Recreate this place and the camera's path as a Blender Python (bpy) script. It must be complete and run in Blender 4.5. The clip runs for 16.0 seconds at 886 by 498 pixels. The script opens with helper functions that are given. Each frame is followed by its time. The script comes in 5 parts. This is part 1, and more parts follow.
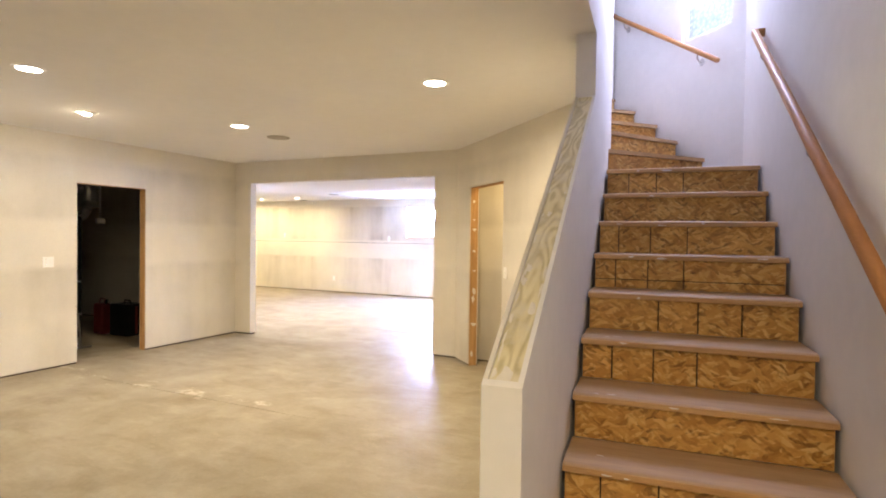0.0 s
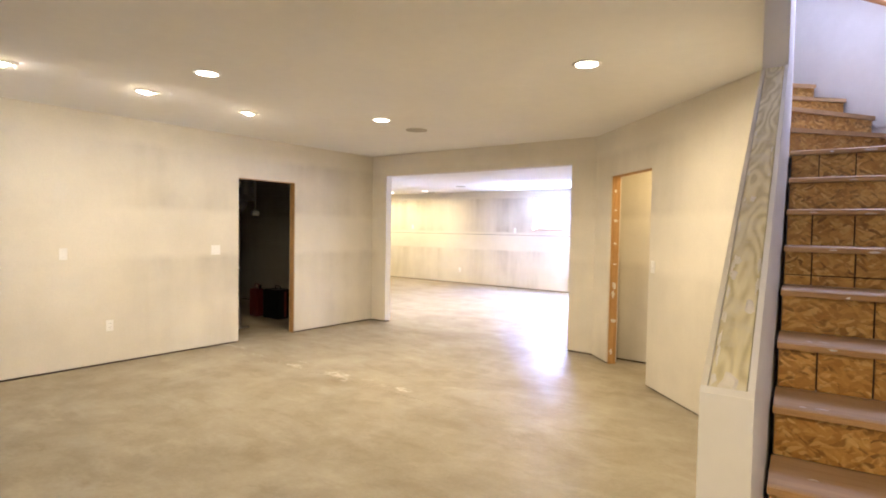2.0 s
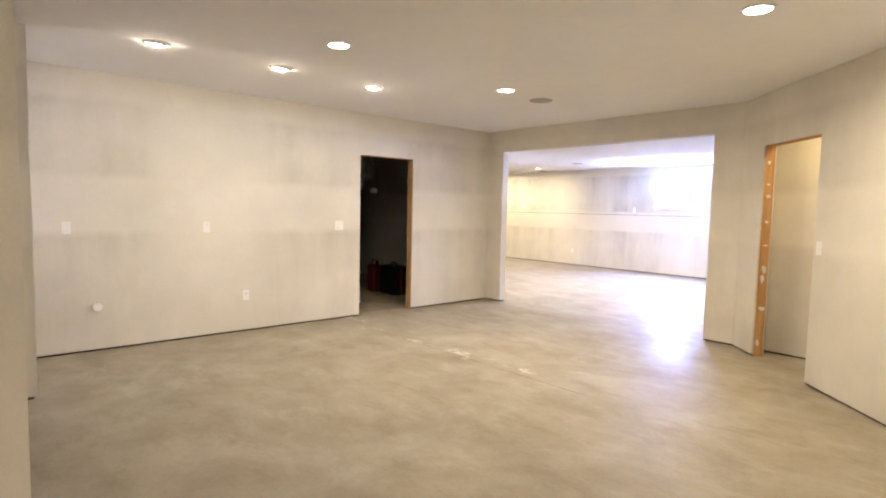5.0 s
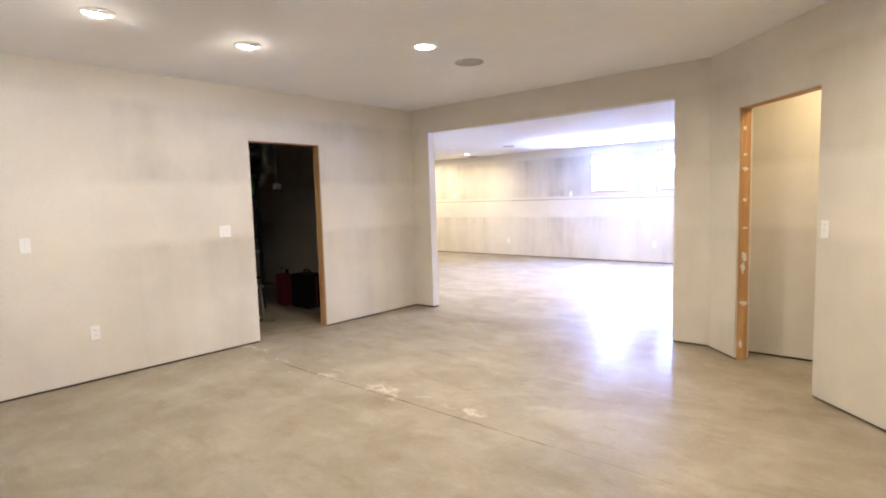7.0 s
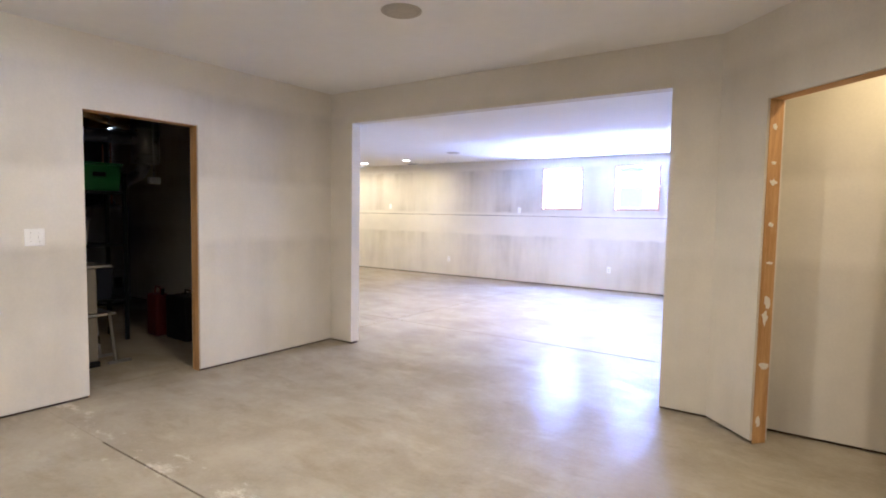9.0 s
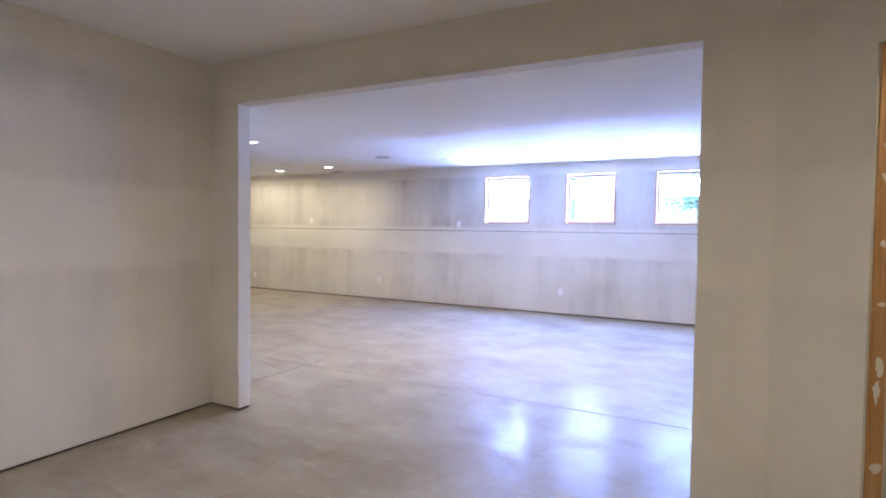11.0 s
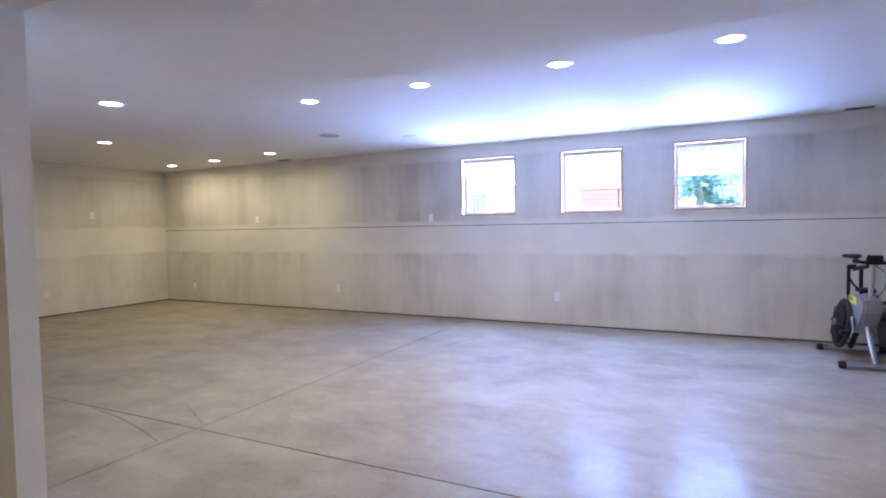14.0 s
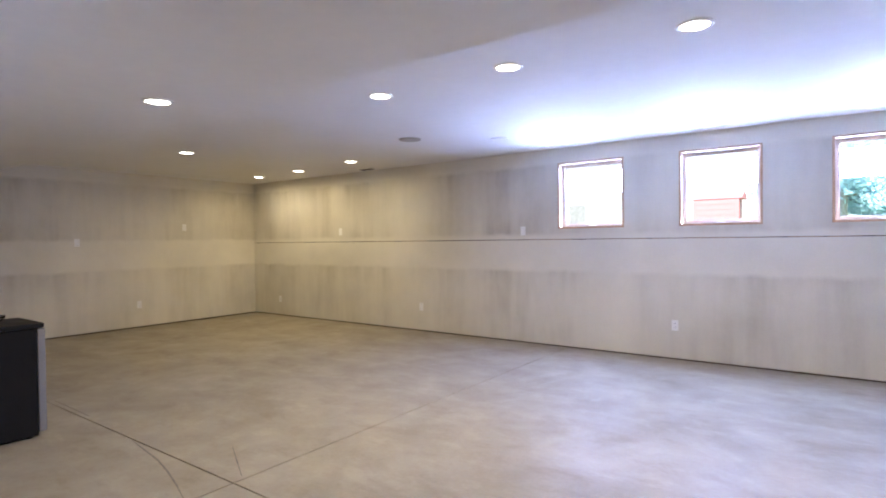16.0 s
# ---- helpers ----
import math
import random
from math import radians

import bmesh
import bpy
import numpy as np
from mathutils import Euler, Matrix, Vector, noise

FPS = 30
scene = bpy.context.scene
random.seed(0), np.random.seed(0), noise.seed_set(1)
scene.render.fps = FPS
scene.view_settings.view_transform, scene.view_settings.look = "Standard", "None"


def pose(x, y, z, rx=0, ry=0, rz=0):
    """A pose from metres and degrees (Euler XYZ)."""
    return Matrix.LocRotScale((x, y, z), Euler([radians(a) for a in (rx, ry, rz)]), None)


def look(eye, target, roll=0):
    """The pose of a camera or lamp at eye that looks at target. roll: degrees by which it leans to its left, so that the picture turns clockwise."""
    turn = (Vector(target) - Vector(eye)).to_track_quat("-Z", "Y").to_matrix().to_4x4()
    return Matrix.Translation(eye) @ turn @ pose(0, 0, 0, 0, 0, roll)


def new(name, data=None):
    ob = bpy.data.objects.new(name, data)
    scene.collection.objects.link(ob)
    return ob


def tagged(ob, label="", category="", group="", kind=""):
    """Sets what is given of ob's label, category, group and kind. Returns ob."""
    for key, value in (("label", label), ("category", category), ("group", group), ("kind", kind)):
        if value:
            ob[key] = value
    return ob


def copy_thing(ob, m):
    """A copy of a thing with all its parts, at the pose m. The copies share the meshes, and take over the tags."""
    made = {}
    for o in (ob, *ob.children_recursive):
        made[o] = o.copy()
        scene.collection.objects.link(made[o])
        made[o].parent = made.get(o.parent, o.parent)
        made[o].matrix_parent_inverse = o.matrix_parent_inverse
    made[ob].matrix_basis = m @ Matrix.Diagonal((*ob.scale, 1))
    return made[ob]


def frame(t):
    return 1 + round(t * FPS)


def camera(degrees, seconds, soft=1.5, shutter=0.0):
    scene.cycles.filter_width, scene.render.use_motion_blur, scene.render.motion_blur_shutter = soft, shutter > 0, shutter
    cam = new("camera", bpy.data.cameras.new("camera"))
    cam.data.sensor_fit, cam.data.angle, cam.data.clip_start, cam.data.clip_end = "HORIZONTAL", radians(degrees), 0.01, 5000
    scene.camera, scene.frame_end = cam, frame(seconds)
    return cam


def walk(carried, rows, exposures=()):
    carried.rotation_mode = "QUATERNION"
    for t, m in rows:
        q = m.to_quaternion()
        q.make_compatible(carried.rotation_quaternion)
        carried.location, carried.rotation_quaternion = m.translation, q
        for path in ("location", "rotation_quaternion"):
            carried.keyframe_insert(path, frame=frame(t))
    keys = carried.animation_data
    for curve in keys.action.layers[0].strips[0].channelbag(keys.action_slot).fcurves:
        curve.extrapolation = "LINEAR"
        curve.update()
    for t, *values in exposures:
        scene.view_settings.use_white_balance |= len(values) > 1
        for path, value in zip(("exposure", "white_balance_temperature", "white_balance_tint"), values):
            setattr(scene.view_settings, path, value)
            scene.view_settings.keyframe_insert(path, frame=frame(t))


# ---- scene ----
cam = camera(78.1, 16.0, soft=1.9)
PATH = [
    (0, (0.146, 0.339, 1.51), (-0.703, 2.149, 1.47), 0.8),
    (0.5, (0.088, 0.327, 1.506), (-0.859, 2.087, 1.457), 0.7),
    (1, (0.022, 0.326, 1.499), (-1.02, 2.032, 1.438), 0.9),
    (1.5, (-0.029, 0.329, 1.498), (-1.161, 1.977, 1.427), 0.9),
    (2, (-0.072, 0.329, 1.491), (-1.288, 1.914, 1.417), 1.0),
    (2.5, (-0.099, 0.328, 1.482), (-1.401, 1.844, 1.407), 1.1),
    (3, (-0.123, 0.301, 1.48), (-1.502, 1.746, 1.397), 1.1),
    (3.5, (-0.134, 0.288, 1.48), (-1.576, 1.671, 1.377), 1.5),
    (4, (-0.165, 0.268, 1.465), (-1.65, 1.601, 1.343), 1.8),
    (4.2, (-0.188, 0.247, 1.455), (-1.686, 1.566, 1.325), 1.9),
    (6.3, (-0.846, 0.895, 1.416), (-2.256, 2.302, 1.238), -1.0),
    (6.5, (-0.946, 1.016, 1.424), (-2.331, 2.448, 1.242), -1.2),
    (7, (-1.17, 1.286, 1.434), (-2.482, 2.785, 1.254), -1.7),
    (7.5, (-1.374, 1.598, 1.42), (-2.642, 3.137, 1.254), -1.6),
    (8, (-1.571, 1.871, 1.412), (-2.791, 3.448, 1.256), -0.8),
    (8.5, (-1.792, 2.197, 1.411), (-2.976, 3.801, 1.262), 0.2),
    (9, (-1.994, 2.505, 1.396), (-3.138, 4.14, 1.264), 1.0),
    (9.5, (-2.197, 2.834, 1.384), (-3.3, 4.498, 1.273), 1.5),
    (10, (-2.423, 3.124, 1.376), (-3.463, 4.83, 1.288), 1.9),
    (10.2, (-2.505, 3.241, 1.397), (-3.511, 4.967, 1.308), 1.9),
    (12.3, (-3.089, 4.52, 1.377), (-3.981, 6.309, 1.311), 0.1),
    (12.5, (-3.13, 4.631, 1.352), (-4.017, 6.422, 1.283), 0.2),
    (13, (-3.206, 4.907, 1.356), (-4.086, 6.7, 1.275), -0.3),
    (13.5, (-3.295, 5.153, 1.344), (-4.173, 6.948, 1.26), -0.6),
    (14, (-3.396, 5.392, 1.348), (-4.284, 7.183, 1.266), -1.0),
    (14.5, (-3.473, 5.613, 1.346), (-4.379, 7.394, 1.273), -1.2),
    (15, (-3.553, 5.829, 1.356), (-4.53, 7.573, 1.297), -1.3),
    (15.5, (-3.62, 5.989, 1.362), (-4.699, 7.672, 1.316), -1.1),
    (16, (-3.752, 6.158, 1.366), (-4.935, 7.771, 1.334), -0.7),
]
EXPOSURES = [(0.0, 3.16, 6350, 11), (4.0, 3.10, 5950, 12), (7.0, 3.04, 5450, 15), (8.0, 2.82, 5350, 15), (10.0, 2.58, 5150, 16), (12.3, 1.76, 5100, 14), (14.0, 1.74, 5300, 11), (15.4, 1.73, 5650, 10), (16.0, 1.74, 5950, 9)]
walk(cam, [(t, look(eye, target, roll)) for t, eye, target, roll in PATH], EXPOSURES)

# ---- main dimensions, metres ----
CEIL = 2.62          # ceiling of the stair room
CEIL2 = 2.505         # ceiling of the long window room
SOFFIT_Z, SOFFIT_Y = 2.300, 8.39
WEST = -6.338         # long wall with the utility doorway
PART_Y, PART_T = 6.615, 0.115
WIN_Y = 12.597
WEST2, EAST2 = -13.03, 0.40
RISE, GOING = 0.18, 0.262
ST_ANGLE = radians(4.5)
ST_O = Vector((-0.24, 1.632, 0.0))
ST_W = 0.92


def st(u, v, z=0.0):
    """Stair coordinates (across, along, up) to the world."""
    c, s = math.cos(ST_ANGLE), math.sin(ST_ANGLE)
    return Vector((ST_O.x + u * c - v * s, ST_O.y + u * s + v * c, z))


# ---- world, sun and lamps ----
world = bpy.data.worlds.new("world")
scene.world = world
world.use_nodes = True
wn = world.node_tree
sky = wn.nodes.new("ShaderNodeTexSky")
sky.sky_type, sky.sun_disc = "NISHITA", False
sky.sun_elevation, sky.sun_rotation = radians(48), radians(200)
wn.nodes["Background"].inputs["Strength"].default_value = 0.15
wn.links.new(sky.outputs["Color"], wn.nodes["Background"].inputs["Color"])
sun = new("sun", bpy.data.lights.new("sun", "SUN"))
sun.data.energy, sun.data.angle, sun.data.color = 5.0, radians(0.5), (1.0, 0.95, 0.88)
sun.matrix_world = look((0, 0, 20), (-3.0, 12.0, 5.0))

WARM = (1.0, 0.79, 0.51)
WARM2 = (1.0, 0.76, 0.41)
SKYLIGHT = (0.36, 0.48, 1.0)
DAY = (0.52, 0.61, 1.0)


def can_lamp(x, y, z, watts, size=0.13, colour=WARM, spread=170):
    d = bpy.data.lights.new("can_light", "AREA")
    d.shape, d.size, d.energy, d.color, d.spread = "DISK", size, watts, colour, radians(spread)
    ob = new("can_light", d)
    ob.matrix_world = look((x, y, z), (x, y + 0.0001, z - 1))
    return ob


def window_lamp(centre, toward, w, h, watts, colour=DAY):
    d = bpy.data.lights.new("window_light", "AREA")
    d.shape, d.size, d.size_y, d.energy, d.color = "RECTANGLE", w, h, watts, colour
    ob = new("window_light", d)
    ob.matrix_world = look(centre, toward)
    return ob


# the last one is unseen, added to brighten the stairs and pony wall
CANS_1 = [(-3.99, 2.51, 2.3), (-4.11, 4.50, 5.7), (-1.59, 3.865, 4.6), (0.32, -0.30, 5.2)]
EYEBALLS = [(-4.95, 1.515), (-4.95, 2.507), (-4.98, 3.505)]
CANS_2 = [(-6.68, 9.345), (-5.54, 9.345), (-4.395, 9.345), (-3.30, 9.345), (-10.40, 9.80), (-11.955, 11.95), (-10.80, 11.87), (-9.43, 11.70)]
CANS_2_OFF = [(-6.88, 11.52), (-3.52, 11.58)]
CAN_SOFFIT = (-7.38, 7.96)
for x, y, watts in CANS_1:
    can_lamp(x, y, CEIL - 0.012, watts)
for x, y in CANS_2:
    can_lamp(x, y, CEIL2 - 0.012, 4.8 if x > -8 else 3.0, colour=WARM2)
can_lamp(*CAN_SOFFIT, SOFFIT_Z - 0.012, 1.6, colour=WARM2)
for x, y in EYEBALLS:
    d = bpy.data.lights.new("eyeball_light", "SPOT")
    d.energy, d.color, d.spot_size, d.spot_blend, d.shadow_soft_size = 1.3, WARM, radians(120), 0.9, 0.03
    new("eyeball_light", d).matrix_world = look((x - 0.03, y, CEIL - 0.06), (WEST, y, 1.2))
    b = bpy.data.lights.new("eyeball_bulb_light", "POINT")
    b.energy, b.color, b.shadow_soft_size = 0.13, WARM, 0.02
    new("eyeball_bulb_light", b).matrix_world = Matrix.Translation((x, y, CEIL - 0.062))
WINDOWS = [(-6.664, -5.832), (-5.222, -4.416), (-3.838, -3.048)]
WIN_B, WIN_T = 1.492, 2.320
for a, b in WINDOWS:
    m = (a + b) / 2
    window_lamp((m, WIN_Y + 0.18, 2.10), (m, 11.0, 1.05), b - a - 0.06, 0.38, 14.0, SKYLIGHT)
    window_lamp((m, WIN_Y + 0.052, WIN_B + 0.027), (m, WIN_Y - 1.0, WIN_B + 0.55), b - a - 0.06, 0.05, 7.0)
    # light thrown up at a low angle by the sunlit ground farther off
    low = window_lamp((m, WIN_Y + 0.06, 2.19), (m, WIN_Y - 1.0, 2.19 + 0.26), b - a - 0.08, 0.18, 2.8)
    low.data.spread = radians(52)
window_lamp((0.165, 5.185, 3.93), (-0.45, 4.2, 3.2), 0.48, 0.74, 6.0, (0.66, 0.68, 1.0))
# unseen lamp without a fixture, added to brighten the closet
can_lamp(-1.62, 6.22, 2.47, 1.2, colour=(1.0, 0.72, 0.34))

# ---- materials ----


def material(name):
    m = bpy.data.materials.new(name)
    m.use_nodes = True
    t = m.node_tree
    return m, t, t.nodes["Principled BSDF"]


def node(t, kind, **values):
    n = t.nodes.new(kind)
    for k, v in values.items():
        n.inputs[k].default_value = v
    return n


def position(t, sx=1.0, sy=1.0, sz=1.0, local=False):
    if local:
        src = t.nodes.new("ShaderNodeTexCoord").outputs["Object"]
    else:
        src = t.nodes.new("ShaderNodeNewGeometry").outputs["Position"]
    mp = t.nodes.new("ShaderNodeMapping")
    mp.inputs["Scale"].default_value = (sx, sy, sz)
    t.links.new(src, mp.inputs["Vector"])
    return mp.outputs["Vector"]


def noise_tex(t, vec, scale, detail=4.0, rough=0.55):
    n = node(t, "ShaderNodeTexNoise", Scale=scale, Detail=detail, Roughness=rough)
    t.links.new(vec, n.inputs["Vector"])
    return n.outputs["Fac"]


def ramp(t, fac, stops):
    n = t.nodes.new("ShaderNodeValToRGB")
    e = n.color_ramp.elements
    while len(e) < len(stops):
        e.new(0.5)
    for el, (p, c) in zip(e, stops):
        el.position = p
        el.color = (*c, 1.0) if isinstance(c, tuple) else (c, c, c, 1.0)
    t.links.new(fac, n.inputs["Fac"])
    return n.outputs["Color"]


def mix(t, fac, a, b, kind="MIX"):
    n = t.nodes.new("ShaderNodeMix")
    n.data_type, n.blend_type = "RGBA", kind
    for sock, v in (("Factor", fac), ("A", a), ("B", b)):
        s = [i for i in n.inputs if i.name == sock and i.type == ("VALUE" if sock == "Factor" else "RGBA")][0]
        if isinstance(v, (int, float)):
            s.default_value = v
        elif isinstance(v, tuple):
            s.default_value = (*v, 1.0)
        else:
            t.links.new(v, s)
    return [o for o in n.outputs if o.type == "RGBA"][0]


def maths(t, op, a, b=0.0, c=0.0):
    n = t.nodes.new("ShaderNodeMath")
    n.operation = op
    for i, v in enumerate((a, b, c)):
        if isinstance(v, (int, float)):
            n.inputs[i].default_value = v
        else:
            t.links.new(v, n.inputs[i])
    return n.outputs[0]


def bump(t, bsdf, height, strength=0.2, distance=0.01):
    n = node(t, "ShaderNodeBump", Strength=strength, Distance=distance)
    t.links.new(height, n.inputs["Height"])
    t.links.new(n.outputs["Normal"], bsdf.inputs["Normal"])


def drywall(name, paper, mud, streak=1.0, low_top=0.98, up_bottom=1.40, up_top=2.34, spread=1.0):
    """Taped, unpainted plasterboard: grey paper fields with soft upright trowel streaks, paler bands of compound at the joints."""
    m, t, b = material(name)
    geo = t.nodes.new("ShaderNodeNewGeometry")
    sep = t.nodes.new("ShaderNodeSeparateXYZ")
    t.links.new(geo.outputs["Position"], sep.inputs[0])
    z = sep.outputs["Z"]
    strk = noise_tex(t, position(t, 1, 1, 0.10), 2.0 / spread, 3.0, 0.55)
    fine = noise_tex(t, position(t, 1, 1, 0.14), 7.0 / spread, 3.0, 0.6)
    wide = noise_tex(t, position(t, 1, 1, 0.03), 0.62, 1.0, 0.4)
    blot = noise_tex(t, position(t, 1, 1, 0.8), 1.5, 5.0, 0.65)
    wob = noise_tex(t, position(t, 1, 1, 0.3), 3.0, 4.0, 0.6)
    zz = maths(t, "ADD", z, maths(t, "MULTIPLY", maths(t, "SUBTRACT", wob, 0.5), 0.09))
    lowp = maths(t, "SUBTRACT", low_top, zz)
    uppp = maths(t, "MINIMUM", maths(t, "SUBTRACT", zz, up_bottom), maths(t, "SUBTRACT", up_top, zz))
    inside = maths(t, "MAXIMUM", lowp, uppp)
    field = ramp(t, inside, [(0.0, 0.0), (0.05 * spread, 1.0), (0.34, 0.70)])
    gaps = ramp(t, wide, [(0.36, 0.15), (0.44, 1.0)])
    s1 = ramp(t, strk, [(0.36, 1.0), (0.62, 0.30)])
    s2 = ramp(t, fine, [(0.34, 1.0), (0.66, 0.62)])
    s3 = ramp(t, blot, [(0.33, 1.0), (0.67, 0.50)])
    grey = mix(t, 1.0, mix(t, 1.0, mix(t, 1.0, mix(t, 1.0, field, gaps, "MULTIPLY"), s1, "MULTIPLY"), s2, "MULTIPLY"), s3, "MULTIPLY")
    fac = mix(t, streak, (1.0, 1.0, 1.0), mix(t, 1.0, (1.0, 1.0, 1.0), grey, "SUBTRACT"))
    col = mix(t, fac, paper, mud)
    cloud = ramp(t, noise_tex(t, position(t, 0.8, 0.8, 0.9), 0.9, 5.0, 0.6), [(0.3, 0.85), (0.62, 1.0)])
    col = mix(t, 1.0, col, cloud, "MULTIPLY")
    speck = ramp(t, noise_tex(t, position(t), 60.0, 2.0), [(0.3, 0.96), (0.7, 1.0)])
    col = mix(t, 1.0, col, speck, "MULTIPLY")
    t.links.new(col, b.inputs["Base Color"])
    b.inputs["Roughness"].default_value = 0.85
    bump(t, b, mix(t, 0.3, strk, noise_tex(t, position(t), 120.0, 3.0)), 0.08, 0.004)
    return m


def plain(name, colour, rough=0.6, metal=0.0, vary=0.08, scale=8.0, bumpy=0.05, local=False):
    m, t, b = material(name)
    p = position(t, local=local)
    n1 = noise_tex(t, p, scale, 5.0)
    n2 = noise_tex(t, p, scale * 9, 3.0)
    dark = tuple(c * (1 - 2.2 * vary) for c in colour)
    lite = tuple(min(1.0, c * (1 + 1.2 * vary)) for c in colour)
    col = mix(t, 0.35, ramp(t, n1, [(0.3, dark), (0.7, lite)]), ramp(t, n2, [(0.3, dark), (0.7, lite)]))
    t.links.new(col, b.inputs["Base Color"])
    b.inputs["Metallic"].default_value = metal
    r = ramp(t, n1, [(0.3, max(0.02, rough - 0.08)), (0.7, min(1.0, rough + 0.08))])
    t.links.new(r, b.inputs["Roughness"])
    if bumpy:
        bump(t, b, n2, bumpy, 0.003)
    return m


def concrete(name):
    """Troweled slab: tan and grey blotches, pale dust, compound residue by the cut, worn shiny patches."""
    m, t, b = material(name)
    p = position(t)
    big = noise_tex(t, p, 0.45, 4.0, 0.6)
    mid = noise_tex(t, position(t), 1.5, 7.0, 0.62)
    swirl = node(t, "ShaderNodeTexNoise", Scale=0.9, Detail=5.0, Roughness=0.6, Distortion=2.2)
    t.links.new(p, swirl.inputs["Vector"])
    fine = noise_tex(t, p, 40.0, 4.0, 0.6)
    col = ramp(t, big, [(0.3, (0.25, 0.215, 0.155)), (0.5, (0.30, 0.268, 0.208)), (0.72, (0.345, 0.315, 0.258))])
    col = mix(t, 0.45, col, ramp(t, mid, [(0.28, (0.14, 0.112, 0.068)), (0.48, (0.285, 0.248, 0.185)), (0.72, (0.46, 0.42, 0.34))]))
    col = mix(t, 0.28, col, ramp(t, swirl.outputs["Fac"], [(0.34, (0.19, 0.155, 0.10)), (0.50, (0.30, 0.265, 0.20)), (0.66, (0.44, 0.405, 0.335))]))
    col = mix(t, 0.10, col, ramp(t, fine, [(0.3, (0.20, 0.18, 0.14)), (0.7, (0.50, 0.47, 0.41))]))
    scuff = noise_tex(t, position(t, 0.9, 1.4, 1), 1.5, 6.0, 0.60)
    dust = ramp(t, scuff, [(0.2, 0.0), (0.9, 0.30)])
    col = mix(t, dust, col, (0.46, 0.42, 0.35))
    sep = t.nodes.new("ShaderNodeSeparateXYZ")
    t.links.new(p, sep.inputs[0])
    off = maths(t, "ADD", sep.outputs["Y"], maths(t, "MULTIPLY", maths(t, "SUBTRACT", noise_tex(t, position(t), 1.7, 3.0), 0.5), 0.45))
    near = maths(t, "SUBTRACT", 1.0, maths(t, "MULTIPLY", maths(t, "ABSOLUTE", maths(t, "SUBTRACT", off, 4.03)), 4.2))
    resid = maths(t, "ADD", near, maths(t, "MULTIPLY", maths(t, "SUBTRACT", noise_tex(t, position(t, 0.8, 1.2, 1), 3.2, 8.0, 0.75), 0.60), 6.0))
    resid = maths(t, "SUBTRACT", resid, maths(t, "MULTIPLY", maths(t, "MAXIMUM", maths(t, "ADD", sep.outputs["X"], 3.3), 0.0), 1.6))
    col = mix(t, ramp(t, resid, [(0.40, 0.0), (1.25, 0.75)]), col, (0.64, 0.59, 0.52))
    white = ramp(t, noise_tex(t, position(t, 1.2, 0.9, 1), 2.6, 7.0, 0.66), [(0.50, 0.0), (0.9, 0.26)])
    col = mix(t, white, col, (0.60, 0.56, 0.48))
    # dragged scrapes of compound and darker damp-looking trowel marks
    drag = node(t, "ShaderNodeTexNoise", Scale=2.3, Detail=9.0, Roughness=0.70, Distortion=0.25)
    t.links.new(position(t, 0.75, 1.5, 1), drag.inputs["Vector"])
    col = mix(t, ramp(t, drag.outputs["Fac"], [(0.54, 0.0), (0.68, 0.30)]), col, (0.52, 0.475, 0.385))
    col = mix(t, ramp(t, drag.outputs["Fac"], [(0.34, 0.32), (0.46, 0.0)]), col, (0.185, 0.15, 0.095))
    col = mix(t, 1.0, col, (1.0, 0.98, 0.93), "MULTIPLY")
    t.links.new(col, b.inputs["Base Color"])
    r = ramp(t, mix(t, 0.5, mid, scuff), [(0.28, 0.60), (0.72, 0.40)])
    t.links.new(r, b.inputs["Roughness"])
    clean = ramp(t, maths(t, "MULTIPLY_ADD", maths(t, "ADD", sep.outputs["Y"], mid), 0.5, -3.3), [(0.0, 0.05), (0.7, 0.28)])
    t.links.new(clean, b.inputs["Specular IOR Level"])
    h = mix(t, 0.5, noise_tex(t, p, 16.0, 4.0, 0.6), fine)
    bump(t, b, h, 0.40, 0.006)
    # thin burnished skin, worn off in places, with shallow trowel ripples
    skin = noise_tex(t, position(t, 0.8, 1.3, 1), 2.6, 8.0, 0.78)
    lane = ramp(t, maths(t, "MULTIPLY_ADD", maths(t, "ADD", sep.outputs["X"], maths(t, "MULTIPLY", skin, 0.8)), 1.0, 4.12), [(0.20, 0.06), (0.62, 1.0)])
    lane = mix(t, 1.0, lane, ramp(t, maths(t, "MULTIPLY_ADD", maths(t, "ADD", sep.outputs["Y"], skin), 0.5, -2.85), [(0.0, 0.06), (0.6, 1.0)]), "MULTIPLY")
    t.links.new(mix(t, 1.0, ramp(t, skin, [(0.40, 0.02), (0.50, 0.20), (0.60, 0.40)]), lane, "MULTIPLY"), b.inputs["Coat Weight"])
    t.links.new(ramp(t, skin, [(0.40, 0.18), (0.58, 0.09)]), b.inputs["Coat Roughness"])
    rip = node(t, "ShaderNodeBump", Strength=1.0, Distance=0.005)
    t.links.new(noise_tex(t, position(t, 0.6, 1.0, 1), 9.0, 5.0, 0.62), rip.inputs["Height"])
    t.links.new(rip.outputs["Normal"], b.inputs["Coat Normal"])
    return m


